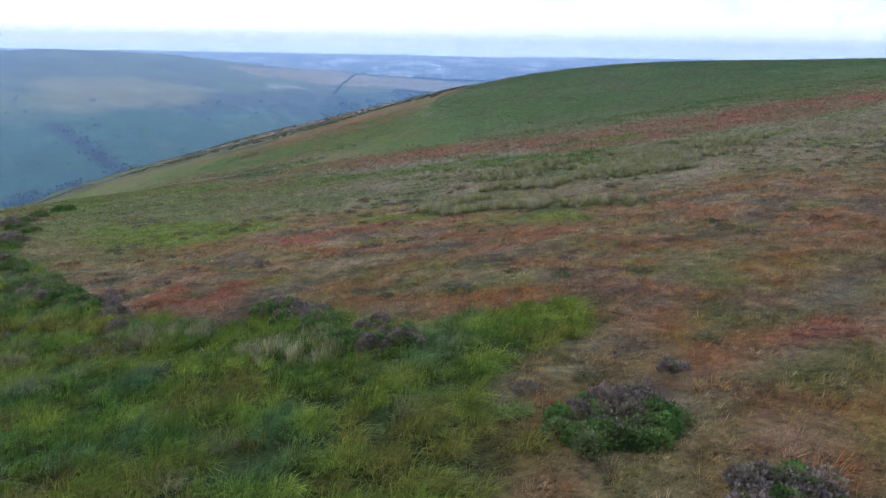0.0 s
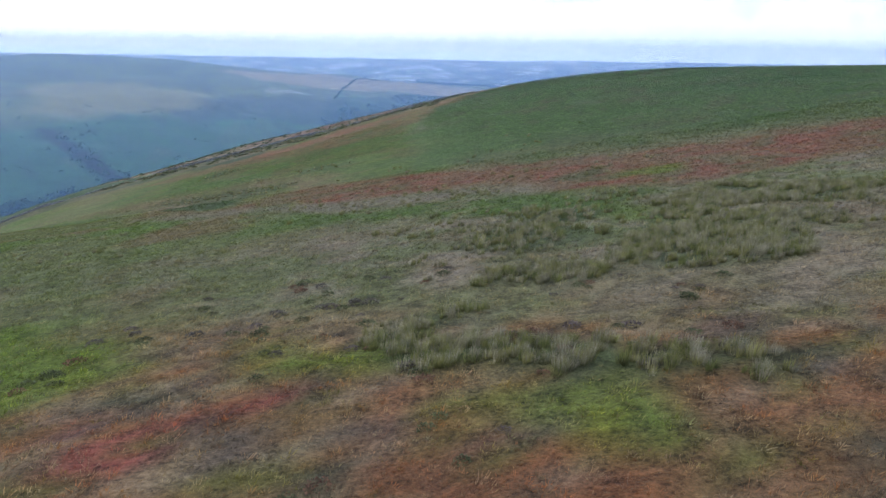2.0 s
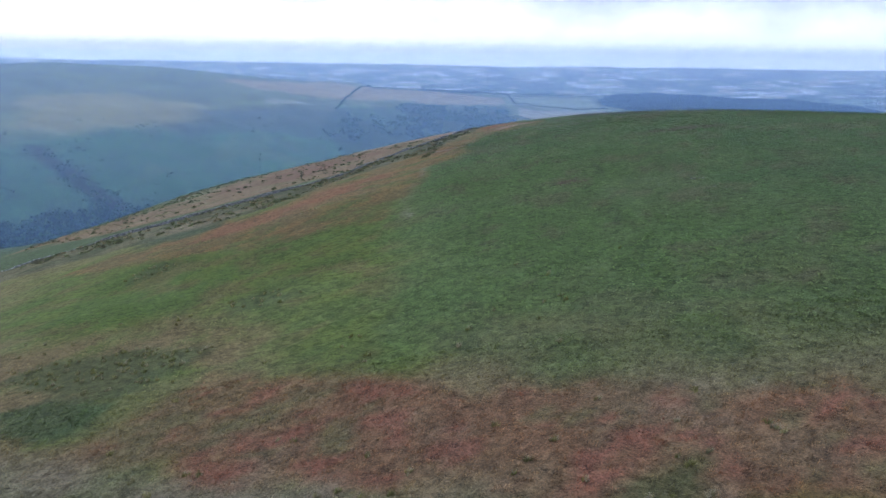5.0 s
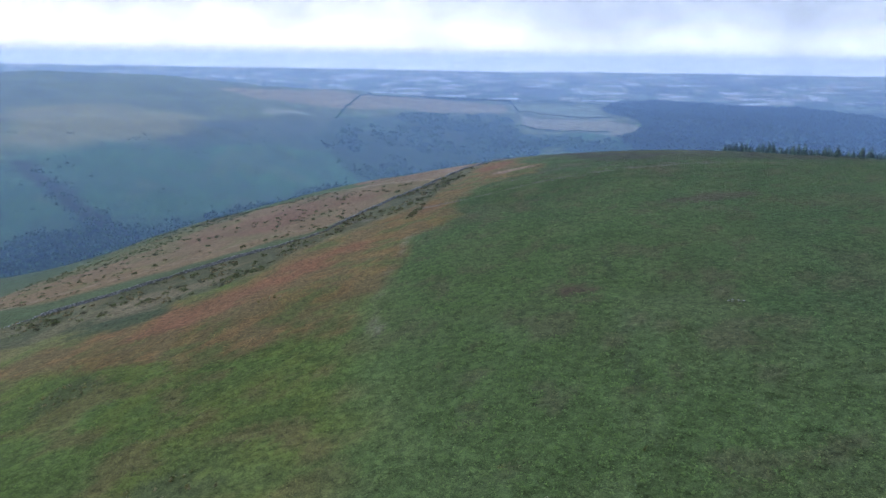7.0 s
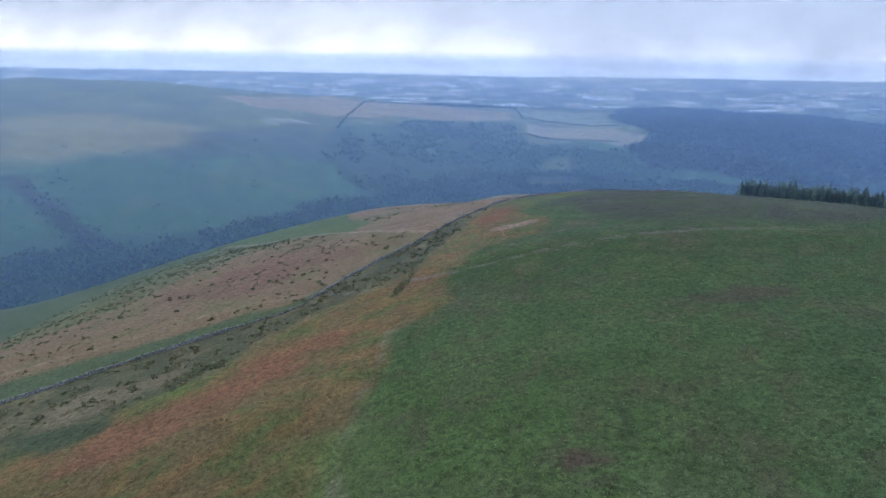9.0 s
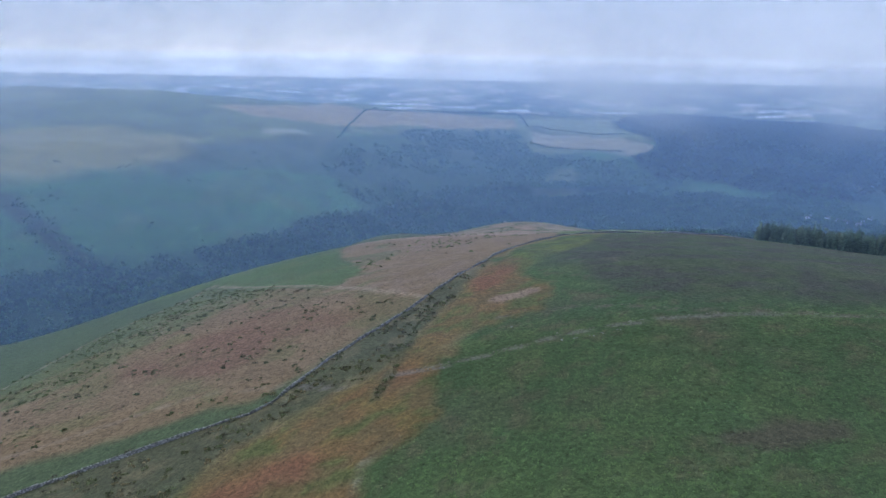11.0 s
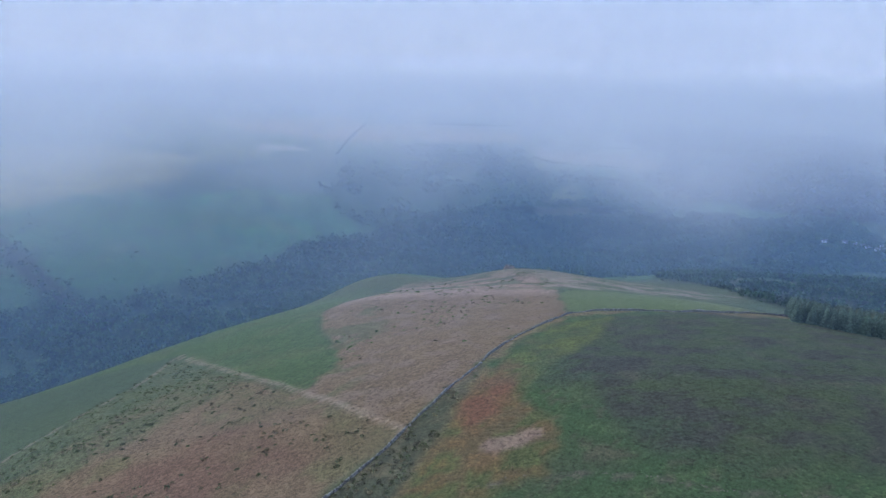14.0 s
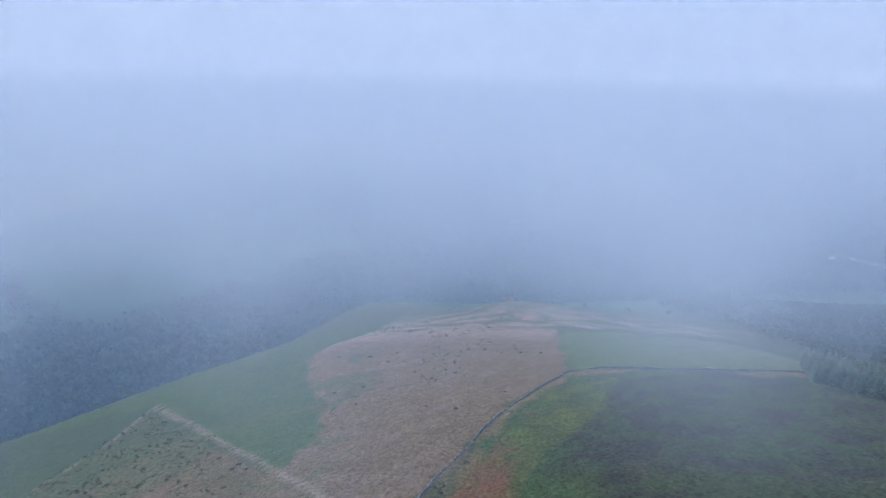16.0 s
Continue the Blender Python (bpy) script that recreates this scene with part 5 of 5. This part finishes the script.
def conifer(seed, tall):
    """A spruce: a straight trunk, and whorls of drooping boughs that shorten to the top."""
    r = np.random.default_rng(seed)
    bm = bmesh.new()
    for k in range(6):
        a0, a1 = k * math.pi / 3, (k + 1) * math.pi / 3
        q = [bm.verts.new((0.28 * math.cos(a) * w, 0.28 * math.sin(a) * w, z)) for a, w, z in ((a0, 1, -0.6), (a1, 1, -0.6), (a1, 0.15, tall * 0.93), (a0, 0.15, tall * 0.93))]
        bm.faces.new(q)
    trunk = bpy.data.meshes.new("trunk")
    bm.to_mesh(trunk)
    bm.free()
    trunk.materials.append(BARK)
    verts, faces, cover = [], [], []
    for w in range(17):
        u = w / 16
        z, reach = tall * (0.06 + 0.92 * u), tall * 0.25 * (1 - u) ** 0.75 + 0.3
        for b in range(9):
            az = b * 0.698 + w * 0.5 + r.uniform(-0.2, 0.2)
            ln, wd = reach * r.uniform(0.75, 1.15), reach * r.uniform(0.22, 0.34)
            dx, dy = math.cos(az), math.sin(az)
            i = len(verts)
            verts += [(0, 0, z), (dx * ln * 0.55 - dy * wd, dy * ln * 0.55 + dx * wd, z - ln * 0.12), (dx * ln * 0.55 + dy * wd, dy * ln * 0.55 - dx * wd, z - ln * 0.12),
                      (dx * ln, dy * ln, z - ln * r.uniform(0.15, 0.4)), (dx * ln * 0.5, dy * ln * 0.5, z - ln * 0.45)]
            faces += [(i, i + 1, i + 2), (i + 1, i + 3, i + 2), (i + 1, i + 4, i + 3), (i + 2, i + 3, i + 4)]
            tone = np.array((0.105, 0.165, 0.120)) * r.uniform(0.8, 1.4)
            cover += [tone] * 5
    return trunk, array_mesh("crown", np.array(verts), np.array(faces), FOLIAGE, np.array(cover))


PLANTATION = [(306, 925), (330, 905), (360, 880), (470, 830), (700, 790), (820, 900), (700, 1120), (415, 1120), (345, 1010)]
models = [conifer(400 + k, 17 + 2.2 * k) for k in range(4)]
spots = [(304 + 6.2 * i + random.uniform(-1.8, 1.8) + (3 if j % 2 else 0), 800 + 6.6 * j + random.uniform(-1.8, 1.8)) for j in range(52) for i in range(80)]
sx, sy = np.array([q[0] for q in spots]), np.array([q[1] for q in spots])
dense = inside(sx, sy, PLANTATION, 1, 3, 20, 45) > 0.5
rim_d = seg_dist(sx, sy, [(345, 1010), (306, 925), (330, 905), (360, 880), (470, 830), (560, 812)])[0]
order = [i for i in np.argsort(rim_d) if dense[i]]
sz = height(sx, sy)
for i in order[:270]:
    trunk, crown = models[int(i) % 4]
    k = random.uniform(0.8, 1.1)
    root = tagged(new("conifer"), "tall dark green spruce in the plantation", "tree", "plantation spruces")
    root.location, root.rotation_euler, root.scale = (sx[i], sy[i], sz[i]), (0, 0, random.uniform(0, 6.28)), (k, k, k)
    part("trunk", trunk, root)
    part("crown", crown, root)
rest = np.array(order[270:])
clumps("plantation", sx[rest], sy[rest], rng.uniform(3.4, 4.6, len(rest)), 4.4, [(0.11, 0.145, 0.095), (0.12, 0.155, 0.10)], "tops of spruces deeper in the plantation", 26, "wood", 0.34)


# ---------------------------------------------------------------- dry stone wall
def stone_material():
    m, t = material("stone")
    pos = t.n("ShaderNodeNewGeometry")
    isle = pos.outputs["Random Per Island"]
    fine = t.noise(pos.outputs["Position"], 5.0, 5, 0.65)
    col = t.mix(t.math("POWER", isle, 1.6), (0.065, 0.068, 0.064, 1), (0.27, 0.27, 0.26, 1))
    col = t.mix(t.math("MULTIPLY", t.step(fine, 0.5, 0.7), 0.6), col, (0.12, 0.13, 0.085, 1))
    bs = t.n("ShaderNodeBsdfPrincipled", i_Roughness=0.92)
    t.link(col, bs.inputs["Base Color"])
    bp = t.n("ShaderNodeBump")
    bp.inputs["Strength"].default_value, bp.inputs["Distance"].default_value = 0.5, 0.05
    t.link(fine, bp.inputs["Height"])
    t.link(bp.outputs[0], bs.inputs["Normal"])
    finish(t, bs.outputs[0])
    return m


STONE = stone_material()


def stones(name, places, mat):
    """Rough blocks, each turned and dented a little: places as rows of x, y, z, length, depth, height, turn."""
    q = np.array(places)
    n = len(q)
    cube = np.array([(a, b, c) for c in (-1, 1) for b in (-1, 1) for a in (-1, 1)]) * 0.5
    v = cube[None] * (1 + rng.uniform(-0.16, 0.16, (n, 8, 3))) * q[:, None, 3:6]
    c, s = np.cos(q[:, 6])[:, None], np.sin(q[:, 6])[:, None]
    verts = np.stack([v[..., 0] * c - v[..., 1] * s, v[..., 0] * s + v[..., 1] * c, v[..., 2]], -1) + q[:, None, :3]
    quads = np.array([(4, 5, 7, 6), (0, 1, 5, 4), (1, 3, 7, 5), (3, 2, 6, 7), (2, 0, 4, 6)])
    return array_mesh(name, verts.reshape(-1, 3), (np.arange(n)[:, None, None] * 8 + quads[None]).reshape(-1, 4), mat)


def build_wall():
    rows = []
    for (x0, y0), (x1, y1) in zip(WALL[:-1], WALL[1:]):
        ln = math.hypot(x1 - x0, y1 - y0)
        n, turn = int(ln / 0.62), math.atan2(y1 - y0, x1 - x0)
        for k in range(n):
            u = (k + 0.5) / n
            x, y = x0 + (x1 - x0) * u, y0 + (y1 - y0) * u
            wob = 3.0 * (float(vnoise(np.array([x]), np.array([y]), 22, 5)[0]) - 0.5)
            ruin = float(vnoise(np.array([x]), np.array([y]), 16, 6)[0])
            x, y = x - math.sin(turn) * wob, y + math.cos(turn) * wob
            courses = 0 if ruin < 0.12 else (1 if ruin < 0.24 else (2 if ruin < 0.40 else (3 if ruin < 0.68 else 4)))
            for c in range(max(courses, 1)):
                if courses == 0 and random.random() < 0.6:
                    continue
                off = random.uniform(-0.12, 0.12) + (random.uniform(-0.7, 0.7) if courses < 2 else 0)
                rows.append((x - math.sin(turn) * off, y + math.cos(turn) * off, 0.22 + 0.48 * c, random.uniform(0.5, 0.85), random.uniform(0.8, 1.25) - 0.12 * c, random.uniform(0.42, 0.58), turn + random.uniform(-0.25, 0.25)))
    q = np.array(rows)
    q[:, 2] += height(q[:, 0], q[:, 1])
    return tagged(new("dry_stone_wall", stones("dry_stone_wall", q, STONE)), "long grey dry stone wall across the hill", "wall", kind="structure")


build_wall()

# pale stones beside the track
spots = [(78, 611), (84, 612), (92, 613), (97, 614), (18, 601), (20, 602), (106, 616), (4, 41.5), (55, 640), (101, 386), (104, 385)]
for x, y in spots:
    group = [(x + random.uniform(-1.2, 1.2), y + random.uniform(-1.0, 1.0), 0.1, random.uniform(0.3, 0.9), random.uniform(0.3, 0.8), random.uniform(0.2, 0.45), random.uniform(0, 3)) for _ in range(3 if y > 100 else 1)]
    q = np.array(group)
    if y < 100:
        q[:, 3:6] *= 0.4
    q[:, 2] += height(q[:, 0], q[:, 1])
    tagged(new("pale_stone", stones("pale_stone", q, STONE)), "weathered pale stones lying in the grass", "stone", "stones on the hill")


# ---------------------------------------------------------------- houses in the valley
PLASTER = plain_material("plaster", (0.72, 0.71, 0.68), (0.80, 0.79, 0.77), 0.7, 0.9)
SLATE = plain_material("slate", (0.10, 0.105, 0.115), (0.16, 0.16, 0.17), 0.9, 0.7)
PANE = plain_material("pane", (0.03, 0.035, 0.04), (0.05, 0.055, 0.06), 1.0, 0.15, 0.0)


def mesh_of(name, verts, faces, mat):
    me = bpy.data.meshes.new(name)
    me.from_pydata(verts, [], faces)
    me.materials.append(mat)
    return me


def box_mesh(name, x0, x1, y0, y1, z0, z1, mat):
    v = [(x, y, z) for z in (z0, z1) for y in (y0, y1) for x in (x0, x1)]
    return mesh_of(name, v, [(0, 2, 3, 1), (4, 5, 7, 6), (0, 1, 5, 4), (1, 3, 7, 5), (3, 2, 6, 7), (2, 0, 4, 6)], mat)


def house(x, y, turn, ln, dp, eave, ridge):
    root = tagged(new("house"), "small white house with a slate roof in the valley", "house", "houses in the valley")
    root.location, root.rotation_euler = (x, y, float(height(np.array([x]), np.array([y]))[0]) - 0.5), (0, 0, turn)
    a, b = ln / 2, dp / 2
    v = [(-a, -b, 0), (a, -b, 0), (a, b, 0), (-a, b, 0), (-a, -b, eave), (a, -b, eave), (a, b, eave), (-a, b, eave), (-a, 0, ridge), (a, 0, ridge)]
    part("wall", mesh_of("wall", v, [(0, 1, 5, 4), (2, 3, 7, 6), (1, 2, 6, 9, 5), (3, 0, 4, 8, 7), (0, 3, 2, 1)], PLASTER), root)
    o, k = 0.4, (ridge - eave) / b
    v = [(-a - o, -b - o, eave - k * o + 0.05), (a + o, -b - o, eave - k * o + 0.05), (a + o, 0, ridge + 0.05), (-a - o, 0, ridge + 0.05), (a + o, b + o, eave - k * o + 0.05), (-a - o, b + o, eave - k * o + 0.05)]
    v += [(p, q, r + 0.2) for p, q, r in v]
    roof = part("roof", mesh_of("roof", v, [(0, 3, 2, 1), (3, 5, 4, 2), (6, 7, 8, 9), (9, 8, 10, 11), (0, 1, 7, 6), (4, 5, 11, 10), (1, 2, 8, 7), (2, 4, 10, 8), (0, 6, 9, 3), (3, 9, 11, 5)], SLATE), root)
    part("chimney", box_mesh("chimney", a * 0.7 - 0.4, a * 0.7 + 0.4, -0.4, 0.4, ridge - 0.5, ridge + 1.2, PLASTER), roof)
    for i in range(3):
        for z in (1.0, 3.4):
            if z + 1.2 < eave:
                cx = -a + ln * (i + 0.5) / 3
                part("window", box_mesh("window", cx - 0.5, cx + 0.5, -b - 0.03, -b + 0.1, z, z + 1.2, PANE), root)


for x, y, turn, ln in [(1086, 2340, 0.2, 12), (1100, 2352, 0.5, 10), (1150, 2345, -0.2, 14), (1172, 2330, 0.1, 11), (1186, 2322, 0.3, 16), (1196, 2312, 0.2, 13), (1208, 2318, -0.3, 12), (1222, 2300, 0.0, 15), (1236, 2296, 0.4, 11),
                       (1493, 2700, 0.2, 16), (1475, 2690, 0.9, 12), (1300, 2380, -0.3, 12), (1250, 2330, 0.2, 10), (1212, 2290, 0.5, 14)]:
    house(x, y, turn, ln, 7.5, 5.2, 8.2)


# ---------------------------------------------------------------- trees below the brow
def brow_tree(x, y, tall, tones, label, seed):
    root = tagged(new("brow_tree"), label, "tree", "trees below the brow")
    root.location = (x, y, float(height(np.array([x]), np.array([y]))[0]))
    trunk, crown = broad_tree(seed, tall)
    crown = leaf_cloud("crown", seed, tall * 0.5, tall * 0.5, 1100, tall * 0.06, tones, 9, tall * 0.45)
    part("trunk", trunk, root)
    part("crown", crown, root)


brow_tree(94, 1352, 17, [(0.24, 0.18, 0.12), (0.20, 0.155, 0.10), (0.28, 0.21, 0.145)], "bare pale brown tree below the brow", 501)
for k, (x, y, tall) in enumerate([(198, 1310, 9), (258, 1314, 9), (318, 1326, 9), (150, 1316, 8)]):
    brow_tree(x, y, tall, [(0.090, 0.125, 0.062), (0.110, 0.138, 0.070), (0.078, 0.108, 0.055)], "rounded green tree below the brow", 510 + k)
